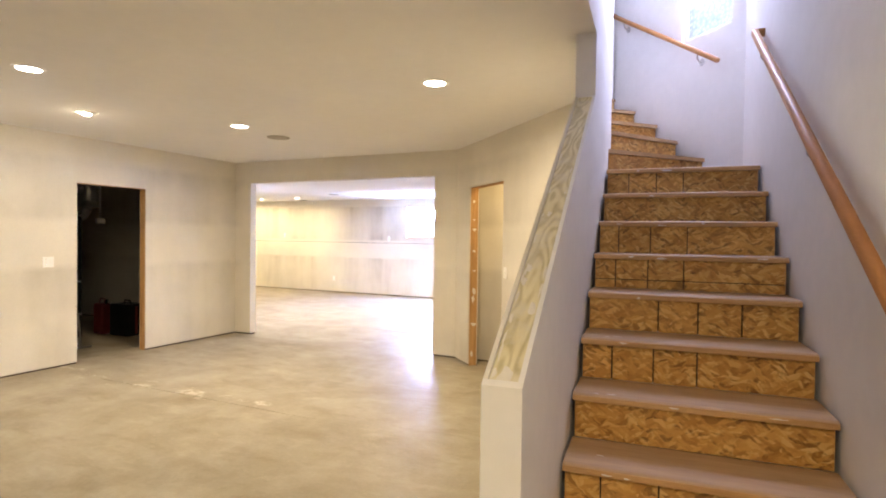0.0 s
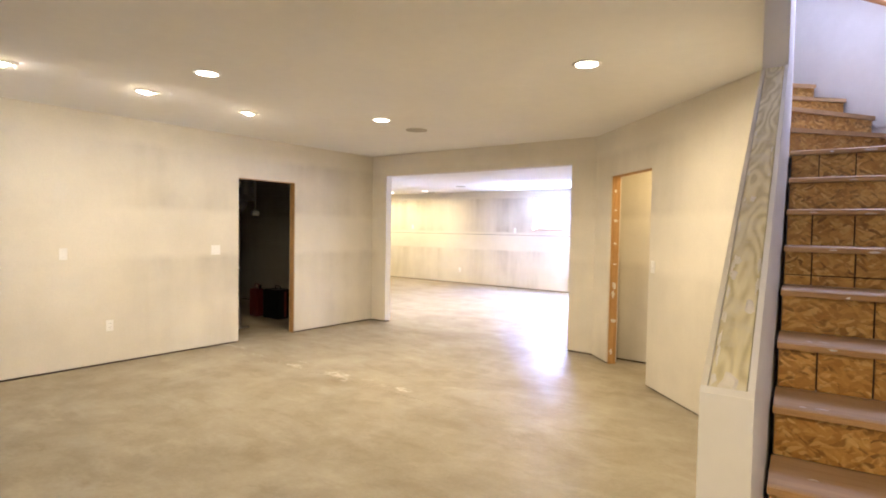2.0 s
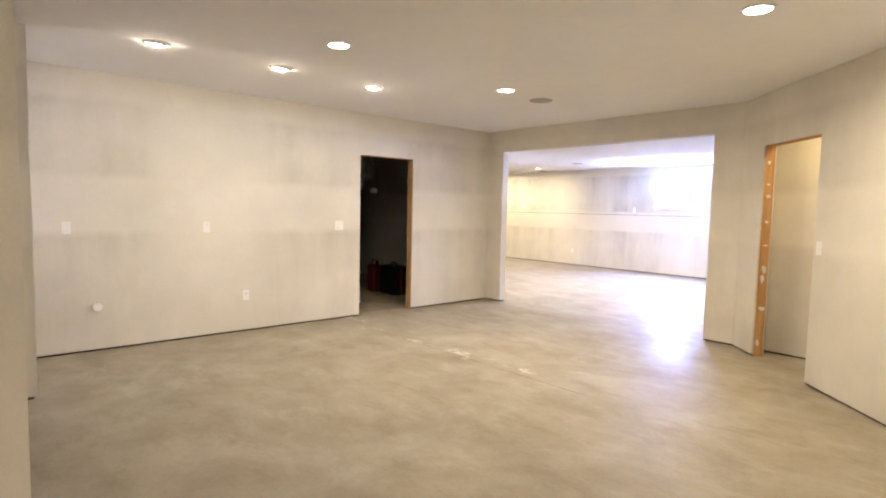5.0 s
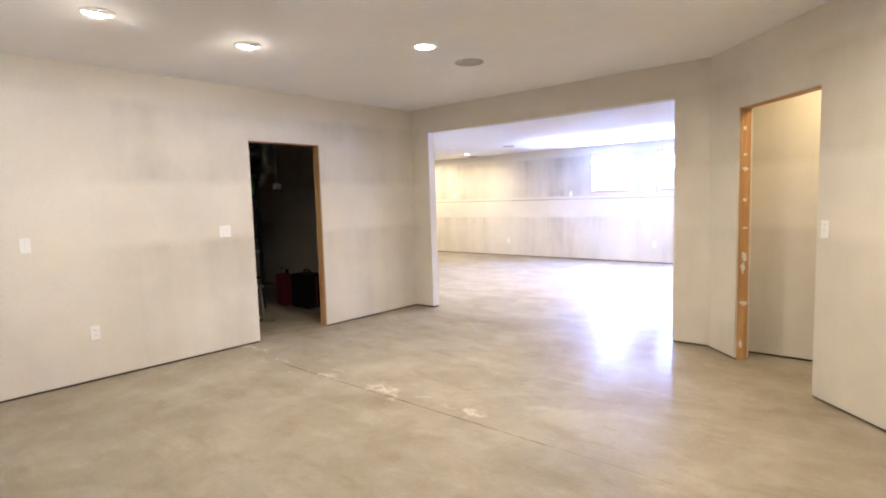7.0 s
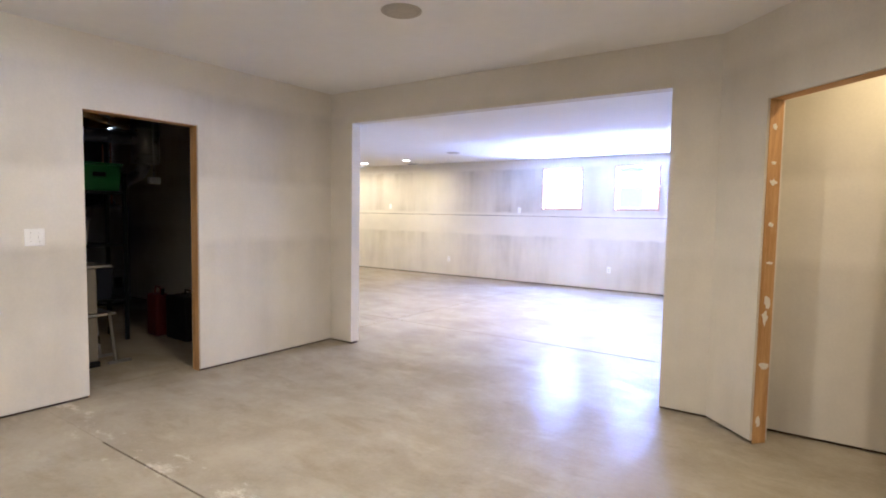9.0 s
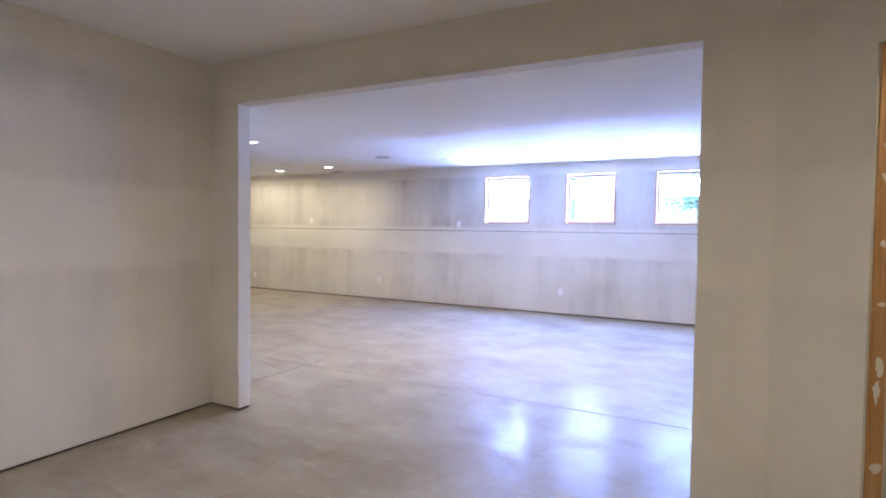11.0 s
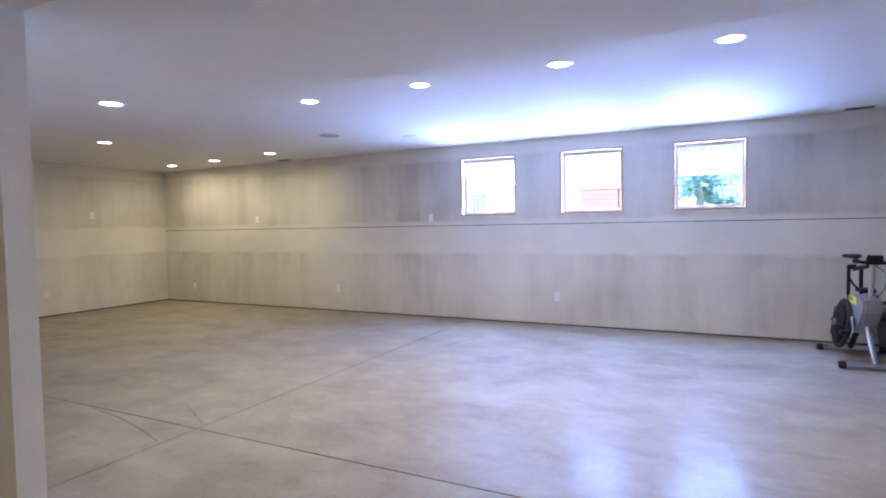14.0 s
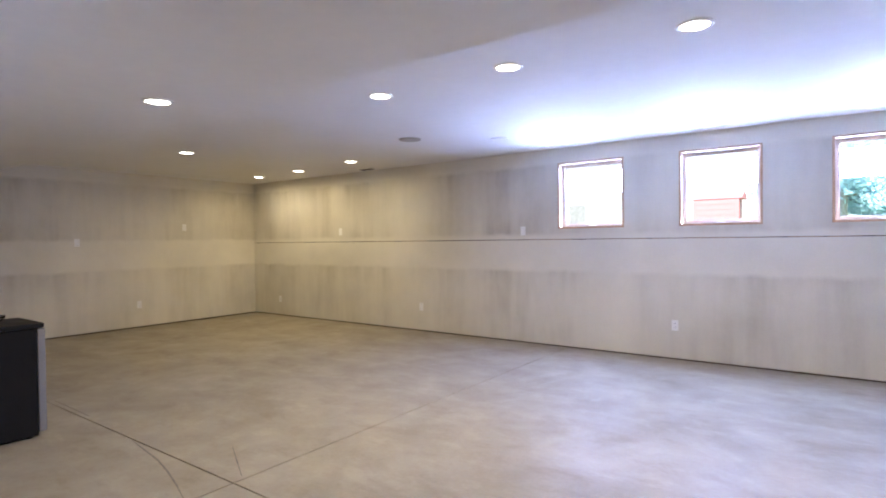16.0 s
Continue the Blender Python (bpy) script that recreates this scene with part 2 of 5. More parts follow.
def wood(name, light, dark, rough=0.5, along="y", scale=1.0, rings=9.0, local=True):
    m, t, b = material(name)
    s = {"x": (0.08, 1, 1), "y": (1, 0.08, 1), "z": (1, 1, 0.08)}[along]
    p = position(t, *(scale * q for q in s), local=local)
    n = noise_tex(t, p, rings, 5.0, 0.6)
    f = noise_tex(t, p, rings * 9, 3.0, 0.6)
    col = mix(t, 0.35, ramp(t, n, [(0.32, dark), (0.68, light)]), ramp(t, f, [(0.3, dark), (0.7, light)]))
    t.links.new(col, b.inputs["Base Color"])
    b.inputs["Roughness"].default_value = rough
    bump(t, b, f, 0.10, 0.002)
    return m


def osb(name):
    """Strand board: long flat chips of many browns."""
    m, t, b = material(name)
    p = position(t, local=True)
    cols = []
    for sc, turn in ((30.0, 0.42), (34.0, -0.65)):
        mp = t.nodes.new("ShaderNodeMapping")
        mp.inputs["Rotation"].default_value = (0.0, turn, 0.0)
        t.links.new(p, mp.inputs["Vector"])
        wn_ = node(t, "ShaderNodeTexNoise", Scale=14.0, Detail=2.0)
        t.links.new(p, wn_.inputs["Vector"])
        wv = t.nodes.new("ShaderNodeVectorMath")
        wv.operation = "MULTIPLY_ADD"
        wv.inputs[1].default_value = (0.05, 0.05, 0.05)
        t.links.new(wn_.outputs["Color"], wv.inputs[0])
        t.links.new(mp.outputs["Vector"], wv.inputs[2])
        mq = t.nodes.new("ShaderNodeMapping")
        mq.inputs["Scale"].default_value = (0.75, 1.0, 2.6)
        t.links.new(wv.outputs[0], mq.inputs["Vector"])
        v = node(t, "ShaderNodeTexVoronoi", Scale=sc, Randomness=1.0)
        t.links.new(mq.outputs["Vector"], v.inputs["Vector"])
        sp = t.nodes.new("ShaderNodeSeparateColor")
        t.links.new(v.outputs["Color"], sp.inputs[0])
        cols.append(ramp(t, sp.outputs[0], [(0.0, (0.15, 0.055, 0.010)), (0.2, (0.46, 0.215, 0.042)), (0.7, (0.72, 0.40, 0.095)), (1.0, (0.90, 0.62, 0.22))]))
    col = mix(t, ramp(t, noise_tex(t, p, 22.0, 2.0), [(0.42, 0.0), (0.58, 1.0)]), cols[0], cols[1])
    col = mix(t, 0.22, col, ramp(t, noise_tex(t, p, 3.0, 4.0), [(0.3, (0.48, 0.24, 0.05)), (0.7, (0.84, 0.55, 0.18))]))
    info = t.nodes.new("ShaderNodeObjectInfo")
    col = mix(t, 1.0, col, ramp(t, info.outputs["Random"], [(0.0, 0.8), (1.0, 1.0)]), "MULTIPLY")
    t.links.new(col, b.inputs["Base Color"])
    b.inputs["Roughness"].default_value = 0.55
    bump(t, b, cols[0], 0.22, 0.003)
    return m


def glow(name, colour, strength):
    m, t, b = material(name)
    b.inputs["Base Color"].default_value = (0.9, 0.88, 0.82, 1)
    b.inputs["Emission Color"].default_value = (*colour, 1)
    b.inputs["Emission Strength"].default_value = strength
    return m


def glass(name):
    m, t, b = material(name)
    b.inputs["Base Color"].default_value = (0.97, 0.99, 0.98, 1)
    b.inputs["Transmission Weight"].default_value = 1.0
    b.inputs["Roughness"].default_value = 0.0
    b.inputs["IOR"].default_value = 1.1
    return m


WALL = drywall("taped_drywall", (0.47, 0.425, 0.335), (0.83, 0.79, 0.685), 0.9)
WALL_SANDED = drywall("sanded_drywall", (0.56, 0.52, 0.44), (0.80, 0.755, 0.66), 0.95, 1.16, 1.62, 2.40, 1.6)
WALL_WHITE = plain("primed_white_drywall", (0.83, 0.82, 0.80), 0.75, vary=0.03, scale=1.5)
# darker, browner copy of the taped drywall; the closet's dimness is in the colour
CLOSET = drywall("dim_closet_drywall", (0.36, 0.30, 0.19), (0.54, 0.455, 0.31), 0.8)
CEILING = plain("ceiling_drywall", (0.84, 0.83, 0.81), 0.9, vary=0.02, scale=1.2)
FLOOR = concrete("troweled_concrete")
JOINT = plain("joint_shadow", (0.06, 0.052, 0.042), 0.9)
# much darker than lumber: the shade of narrow gaps is put into the colour
SHADE_WOOD = plain("gap_shade_wood", (0.07, 0.042, 0.022), 0.8)
STUD = wood("stud_lumber", (0.66, 0.41, 0.17), (0.34, 0.165, 0.05), 0.65, "z", 1.0, 24.0)
STUD_H = wood("header_lumber", (0.60, 0.35, 0.14), (0.42, 0.21, 0.07), 0.65, "x")
MUD = plain("joint_compound", (0.80, 0.76, 0.67), 0.8, vary=0.05, scale=20)
TORN = plain("torn_paper_edge", (0.50, 0.36, 0.22), 0.85, vary=0.2, scale=6)


def plywood(name):
    """Rotary-cut veneer: nested pale and green-grey loops."""
    m, t, b = material(name)
    n = noise_tex(t, position(t, 1.0, 0.28, 0.28), 11.0, 1.5, 0.4)
    loops = maths(t, "SINE", maths(t, "MULTIPLY", n, 58.0))
    loops = maths(t, "MULTIPLY_ADD", loops, 0.5, 0.5)
    col = ramp(t, loops, [(0.05, (0.46, 0.40, 0.20)), (0.45, (0.70, 0.63, 0.37)), (0.9, (0.82, 0.77, 0.54))])
    col = mix(t, 0.45, col, ramp(t, noise_tex(t, position(t, 1, 0.2, 0.2), 60.0, 3.0), [(0.3, (0.55, 0.47, 0.25)), (0.7, (0.82, 0.75, 0.51))]))
    wash = ramp(t, noise_tex(t, position(t), 9.0, 5.0, 0.65), [(0.50, 0.0), (0.68, 0.7)])
    col = mix(t, wash, col, (0.70, 0.66, 0.55))
    t.links.new(col, b.inputs["Base Color"])
    b.inputs["Roughness"].default_value = 0.65
    bump(t, b, loops, 0.08, 0.002)
    return m


PLY = plywood("cap_plywood")
TREAD = wood("tread_board", (0.56, 0.375, 0.195), (0.38, 0.235, 0.11), 0.5, "x", 1.0, 14.0)
TREAD_EDGE = wood("tread_edge", (0.68, 0.43, 0.19), (0.42, 0.23, 0.085), 0.55, "x", 1.0, 30.0)
OSB = osb("strand_board")
RAIL = wood("oak_rail", (0.54, 0.26, 0.09), (0.42, 0.185, 0.058), 0.5, "y", 1.0, 12.0)
CHROME = plain("satin_nickel", (0.55, 0.54, 0.52), 0.3, 1.0, 0.05)
WHITE_PLASTIC = plain("white_plastic", (0.90, 0.89, 0.86), 0.35, vary=0.02)
SLOT = plain("dark_slot", (0.05, 0.045, 0.04), 0.7)
LENS = glow("lit_lamp_lens", (1.0, 0.90, 0.74), 4.0)
LENS_SPOT = glow("lit_spot_lens", (1.0, 0.88, 0.66), 30.0)
LENS_OFF = plain("unlit_lamp_lens", (0.85, 0.85, 0.84), 0.4, vary=0.02)
TRIM_WHITE = plain("white_trim_ring", (0.85, 0.84, 0.81), 0.4, vary=0.02)
GRILLE = plain("speaker_grille_cloth", (0.46, 0.43, 0.38), 0.8, vary=0.1, scale=60)
PINE = wood("window_pine", (0.60, 0.40, 0.24), (0.42, 0.25, 0.14), 0.5, "x", 1.0, 14.0)
SASH = plain("sash_white", (0.70, 0.62, 0.55), 0.45, vary=0.03)
GLASS = glass("window_glass")


def pebbled(name):
    """Obscure glass with a pebbled face."""
    m, t, b = material(name)
    b.inputs["Transmission Weight"].default_value = 0.75
    v = node(t, "ShaderNodeTexVoronoi", Scale=38.0)
    t.links.new(position(t, local=True), v.inputs["Vector"])
    t.links.new(ramp(t, v.outputs["Distance"], [(0.1, (0.64, 0.65, 0.66)), (0.75, (0.32, 0.33, 0.35))]), b.inputs["Base Color"])
    b.inputs["Roughness"].default_value = 0.55
    bump(t, b, v.outputs["Distance"], 0.6, 0.004)
    return m


FROSTED = pebbled("pebbled_glass")


# ---- geometry helpers ----
def mesh(name, verts, faces, mat, smooth=False):
    me = bpy.data.meshes.new(name)
    me.from_pydata([tuple(v) for v in verts], [], faces)
    me.materials.append(mat)
    if smooth:
        for p in me.polygons:
            p.use_smooth = True
    me.update()
    return me


def part(name, bm, mat, parent=None, label="", smooth=False):
    me = bpy.data.meshes.new(name)
    bmesh.ops.recalc_face_normals(bm, faces=bm.faces)
    bm.to_mesh(me)
    bm.free()
    me.materials.append(mat)
    if smooth:
        for p in me.polygons:
            p.use_smooth = True
    ob = new(name, me)
    if parent is not None:
        ob.parent = parent
    if label:
        tagged(ob, label)
    return ob


def empty(name, m=None, label="", category="", group="", kind=""):
    ob = new(name)
    ob.empty_display_size = 0.1
    if m is not None:
        ob.matrix_world = m
    return tagged(ob, label, category, group, kind)


def box(bm, x0, x1, y0, y1, z0, z1, bevel=0.0, m=None, seg=1):
    r = bmesh.ops.create_cube(bm, size=1.0)
    vs = r["verts"]
    for v in vs:
        v.co = Vector(((x0 + x1) / 2 + v.co.x * (x1 - x0), (y0 + y1) / 2 + v.co.y * (y1 - y0), (z0 + z1) / 2 + v.co.z * (z1 - z0)))
    if bevel:
        es = list({e for v in vs for e in v.link_edges})
        g = bmesh.ops.bevel(bm, geom=es, offset=bevel, segments=seg, affect="EDGES", profile=0.5)
        vs = list({v for f in g["faces"] for v in f.verts} | {v for v in vs if v.is_valid})
    if m is not None:
        for v in vs:
            v.co = m @ v.co
    return vs


def boxm(x0, x1, y0, y1, z0, z1, bevel=0.0, m=None, seg=1):
    bm = bmesh.new()
    box(bm, x0, x1, y0, y1, z0, z1, bevel, m, seg)
    return bm


def tube(bm, pts, r, n=10, caps=True, closed=False, r2=None):
    """A round bar through the points. r2: radius at the last point."""
    pts = [Vector(p) for p in pts]
    rings = []
    k = len(pts)
    up = None
    for i, p in enumerate(pts):
        if closed:
            d = (pts[(i + 1) % k] - pts[i - 1]).normalized()
        else:
            d = (pts[min(i + 1, k - 1)] - pts[max(i - 1, 0)]).normalized()
        if up is None:
            up = Vector((0, 0, 1)) if abs(d.z) < 0.9 else Vector((1, 0, 0))
        side = d.cross(up).normalized()
        up = side.cross(d).normalized()
        rr = r if r2 is None else r + (r2 - r) * i / (k - 1)
        rings.append([bm.verts.new(p + rr * (math.cos(a) * side + math.sin(a) * up)) for a in (2 * math.pi * j / n for j in range(n))])
    for i in range(k if closed else k - 1):
        a, b = rings[i], rings[(i + 1) % k]
        for j in range(n):
            bm.faces.new((a[j], a[(j + 1) % n], b[(j + 1) % n], b[j]))
    if caps and not closed:
        bm.faces.new(rings[0][::-1])
        bm.faces.new(rings[-1])
    return bm


def turned(bm, profile, n=24, centre=(0, 0, 0)):
    """A shape turned about z from (radius, z) pairs."""
    c = Vector(centre)
    rings = []
    for r, z in profile:
        rings.append([bm.verts.new(c + Vector((r * math.cos(2 * math.pi * j / n), r * math.sin(2 * math.pi * j / n), z))) for j in range(n)])
    for a, b in zip(rings, rings[1:]):
        for j in range(n):
            bm.faces.new((a[j], a[(j + 1) % n], b[(j + 1) % n], b[j]))
    bm.faces.new(rings[0][::-1])
    bm.faces.new(rings[-1])
    return bm


def prism(bm, outline, z0, z1, top=None):
    """An upright prism over a plan outline; top(p) may give a sloped top."""
    lo = [bm.verts.new((p[0], p[1], z0)) for p in outline]
    hi = [bm.verts.new((p[0], p[1], top(p) if top else z1)) for p in outline]
    n = len(outline)
    for i in range(n):
        bm.faces.new((lo[i], lo[(i + 1) % n], hi[(i + 1) % n], hi[i]))
    bm.faces.new(lo[::-1])
    bm.faces.new(hi)
    return bm


def smear(centre, along, across, out, ra, rc, thick, rng):
    """A thin ragged dab with a tapered edge on a flat face; the axes are unit vectors."""
    bm = bmesh.new()
    c, al, ac, o = Vector(centre), Vector(along), Vector(across), Vector(out)
    n = 13
    lo, hi = [], []
    for k in range(n):
        a = 2 * math.pi * k / n
        r = rng.uniform(0.45, 1.0)
        d = al * (ra * r * math.cos(a)) + ac * (rc * r * math.sin(a))
        lo.append(bm.verts.new(c + d))
        hi.append(bm.verts.new(c + d * 0.65 + o * thick))
    for k in range(n):
        bm.faces.new((lo[k], lo[(k + 1) % n], hi[(k + 1) % n], hi[k]))
    bm.faces.new(hi)
    bm.faces.new(lo[::-1])
    return bm


def wall(name, p0, p1, thick, z0, z1, mat, holes=(), label="", plate=True):
    """An upright wall whose visible face runs from p0 to p1 and whose body lies to the left of that line. holes: (from,
    to, bottom, top) along it.
    The board stops short of the floor over a bottom plate whose dark colour holds the gap's shadow."""
    p0, p1 = Vector(p0), Vector(p1)
    d = (p1 - p0).normalized()
    nrm = Vector((-d.y, d.x))
    length = (p1 - p0).length
    lift = 0.019 if plate and z0 == 0 else 0.0
    us = sorted({0.0, length, *[q for h in holes for q in h[:2]]})
    zs = sorted({z0 + lift, z1, *[max(q, z0 + lift) for h in holes for q in h[2:]]})

    def solid(i, j):
        if not (0 <= i < len(us) - 1 and 0 <= j < len(zs) - 1):
            return False
        u, z = (us[i] + us[i + 1]) / 2, (zs[j] + zs[j + 1]) / 2
        return not any(a < u < b and lo < z < hi for a, b, lo, hi in holes)

    bm = bmesh.new()
    cache = {}

    def vert(i, j, back):
        key = (i, j, back)
        if key not in cache:
            q = p0 + d * us[i] + (nrm * thick if back else Vector((0, 0)))
            cache[key] = bm.verts.new((q.x, q.y, zs[j]))
        return cache[key]

    for i in range(len(us) - 1):
        for j in range(len(zs) - 1):
            if not solid(i, j):
                continue
            bm.faces.new((vert(i, j, 0), vert(i + 1, j, 0), vert(i + 1, j + 1, 0), vert(i, j + 1, 0)))
            bm.faces.new((vert(i, j, 1), vert(i, j + 1, 1), vert(i + 1, j + 1, 1), vert(i + 1, j, 1)))
            if not solid(i - 1, j):
                bm.faces.new((vert(i, j, 0), vert(i, j + 1, 0), vert(i, j + 1, 1), vert(i, j, 1)))
            if not solid(i + 1, j):
                bm.faces.new((vert(i + 1, j, 0), vert(i + 1, j, 1), vert(i + 1, j + 1, 1), vert(i + 1, j + 1, 0)))
            if not solid(i, j - 1):
                bm.faces.new((vert(i, j, 0), vert(i, j, 1), vert(i + 1, j, 1), vert(i + 1, j, 0)))
            if not solid(i, j + 1):
                bm.faces.new((vert(i, j + 1, 0), vert(i + 1, j + 1, 0), vert(i + 1, j + 1, 1), vert(i, j + 1, 1)))
    ob = part(name, bm, mat)
    tagged(ob, label, "wall", kind="structure")
    if lift:
        runs, u = [], 0.0
        for a, b, lo, hi in sorted(h for h in holes if h[2] <= 0.01):
            runs.append((u, a))
            u = b
        runs.append((u, length))
        for a, b in runs:
            if b - a < 0.03:
                continue
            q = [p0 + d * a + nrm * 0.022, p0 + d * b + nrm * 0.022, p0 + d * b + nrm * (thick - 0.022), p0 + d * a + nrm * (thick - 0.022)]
            part("bottom_plate", prism(bmesh.new(), q, 0.0, lift), SHADE_WOOD, ob)
    return ob


# ---- floors ----
CUT = 0.009
floor = part("floor", boxm(-13.4, 2.2, -3.2, 13.2, -0.20, -0.014), JOINT)
tagged(floor, "bare troweled concrete basement floor with saw-cut joints", "floor", kind="structure")
XC = [-13.4, -6.55, 2.2]
YC = [-3.2, 3.95, 7.93, 13.2]
for i in range(2):
    for j in range(3):
        part("slab", boxm(XC[i] + CUT / 2, XC[i + 1] - CUT / 2, YC[j] + CUT / 2, YC[j + 1] - CUT / 2, -0.014, 0.0, 0.002), FLOOR, floor)

for x0, x1 in ((-13.3, -5.45), (-2.75, 2.1)):
    part("joint_filler", boxm(x0, x1, 3.95 - CUT / 2 - 0.001, 3.95 + CUT / 2 + 0.001, -0.013, -0.0012), FLOOR, floor)



def scuff(pts, width):
    """A thin dark rub mark on the slab, thinning to its ends."""
    bm = bmesh.new()
    pts = [Vector((x, y, 0.0)) for x, y in pts]
    lo, hi = [], []
    for k, p in enumerate(pts):
        d = (pts[min(k + 1, len(pts) - 1)] - pts[max(k - 1, 0)]).normalized()
        n = Vector((-d.y, d.x, 0)) * width * (0.35 if k in (0, len(pts) - 1) else 1.0)
        lo.append([bm.verts.new(p + n), bm.verts.new(p - n)])
        hi.append([bm.verts.new(p + n * 0.7 + Vector((0, 0, 0.0008))), bm.verts.new(p - n * 0.7 + Vector((0, 0, 0.0008)))])
    for k in range(len(pts) - 1):
        bm.faces.new((hi[k][0], hi[k][1], hi[k + 1][1], hi[k + 1][0]))
        bm.faces.new((lo[k][0], hi[k][0], hi[k + 1][0], lo[k + 1][0]))
        bm.faces.new((hi[k][1], lo[k][1], lo[k + 1][1], hi[k + 1][1]))
    return bm


SCUFF = plain("rubbed_dark_concrete", (0.235, 0.21, 0.175), 0.7, vary=0.3, scale=30)
part("scuff_mark", scuff([(-7.739, 7.916), (-7.515, 7.885), (-7.261, 7.851), (-7.053, 7.804), (-6.823, 7.74), (-6.59, 7.664)], 0.006), SCUFF, floor)
part("scuff_mark", scuff([(-7.05, 8.247), (-6.817, 8.127), (-6.592, 8.012)], 0.005), SCUFF, floor)
part("scuff_mark", scuff([(-9.337, 7.98), (-8.887, 7.978), (-8.57, 7.973)], 0.005), SCUFF, floor)

# ---- walls of the stair room ----
wall("wall_west", (WEST, -2.9), (WEST, PART_Y), 0.12, 0, CEIL, WALL_SANDED, [(4.24 + 2.9, 5.105 + 2.9, 0, 2.09)],
     "long taped drywall wall, unpainted, with a bare doorway")
wall("wall_partition", (WEST2, PART_Y), (EAST2, PART_Y), PART_T, 0, CEIL, WALL_SANDED, [(-6.034 - WEST2, -2.925 - WEST2, 0, 2.300)],
     "taped drywall partition with a wide cased opening")
DIAG = math.sqrt(0.5)
DIAG_A, DIAG_B = Vector((-2.612, 6.613)), Vector((-0.5785, 4.5795))
wall("wall_diagonal", DIAG_A, DIAG_B, 0.12, 0, CEIL, WALL_SANDED, [(0.42, 1.31, 0, 2.11)], "slanted taped drywall wall with a closet doorway")
wall("wall_return", (-6.334, 0.62), (-5.13, 0.62), 0.12, 0, CEIL, WALL_SANDED, label="short drywall return wall")
wall("wall_near", (-3.0, -2.9), (-3.0, 0.53), 0.12, 0, CEIL, WALL_SANDED, label="drywall wall end beside the stair hall")
wall("wall_south", (1.3, -2.9), (-6.458, -2.9), 0.12, 0, CEIL, WALL_SANDED, label="taped drywall wall closing the stair room")
wall("wall_stair_east", st(ST_W, 3.23).xy, st(ST_W, -4.7).xy, 0.12, 0, 5.3, WALL_WHITE, label="smooth white drywall wall beside the stairs", plate=False)
wall("wall_stair_back", (-1.36, 6.606), st(ST_W + 0.004, 3.23).xy, 0.14, 0, 5.3, WALL_WHITE,
     [((-0.06 + 1.36) / DIAG, (0.29 + 1.36) / DIAG, 3.16, 4.35)], "slanted white drywall wall behind the winder steps", plate=False)
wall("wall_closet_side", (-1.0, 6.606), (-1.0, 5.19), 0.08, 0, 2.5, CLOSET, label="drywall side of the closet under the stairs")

# pony wall with a sloped bare plywood cap, rising to the full wall
ST_M = Matrix.Translation(ST_O) @ Matrix.Rotation(ST_ANGLE, 4, "Z")
PW = 0.105
V_END, Z_LOW, Z_HIGH = 1.72, 1.145, 2.285


def side_sheet(u0, u1, outline):
    bm = bmesh.new()
    a = [bm.verts.new(ST_M @ Vector((u0, v, z))) for v, z in outline]
    c = [bm.verts.new(ST_M @ Vector((u1, v, z))) for v, z in outline]
    n = len(outline)
    for i in range(n):
        bm.faces.new((a[i], a[(i + 1) % n], c[(i + 1) % n], c[i]))
    bm.faces.new(a)
    bm.faces.new(c[::-1])
    return bm


def slope_z(v):
    return Z_LOW + (Z_HIGH - Z_LOW) * v / V_END


pony = part("wall_stair_west", side_sheet(-PW, 0.0, [(V_END, 0.0), (3.01, 0.0), (3.01, CEIL), (V_END, CEIL)]), WALL_WHITE)
tagged(pony, "white drywall stair wall with a sloped bare plywood cap", "wall", kind="structure")
part("drywall_sheet", side_sheet(-PW, -PW + 0.013, [(0.0142, 0.0), (V_END - 0.002, 0.0), (V_END - 0.002, slope_z(V_END)), (0.0142, slope_z(0.0142))]), WALL, pony)
part("drywall_sheet", side_sheet(-0.014, 0.0, [(0.0142, 0.0), (V_END - 0.002, 0.0), (V_END - 0.002, slope_z(V_END)), (0.0142, slope_z(0.0142))]), WALL_WHITE, pony)
part("drywall_sheet", side_sheet(-PW, 0.0, [(0.0, 0.0), (0.014, 0.0), (0.014, slope_z(0.014)), (0.0, slope_z(0) - 0.003)]), WALL_WHITE, pony)
part("plywood_cap", side_sheet(-PW + 0.015, -0.016, [(0.016, slope_z(0.016) - 0.045), (V_END - 0.004, slope_z(V_END) - 0.045), (V_END - 0.004, slope_z(V_END) - 0.006), (0.016, slope_z(0.016) - 0.006)]),
     PLY, pony, "bare greenish plywood cap with smears of compound")
rng = random.Random(4)
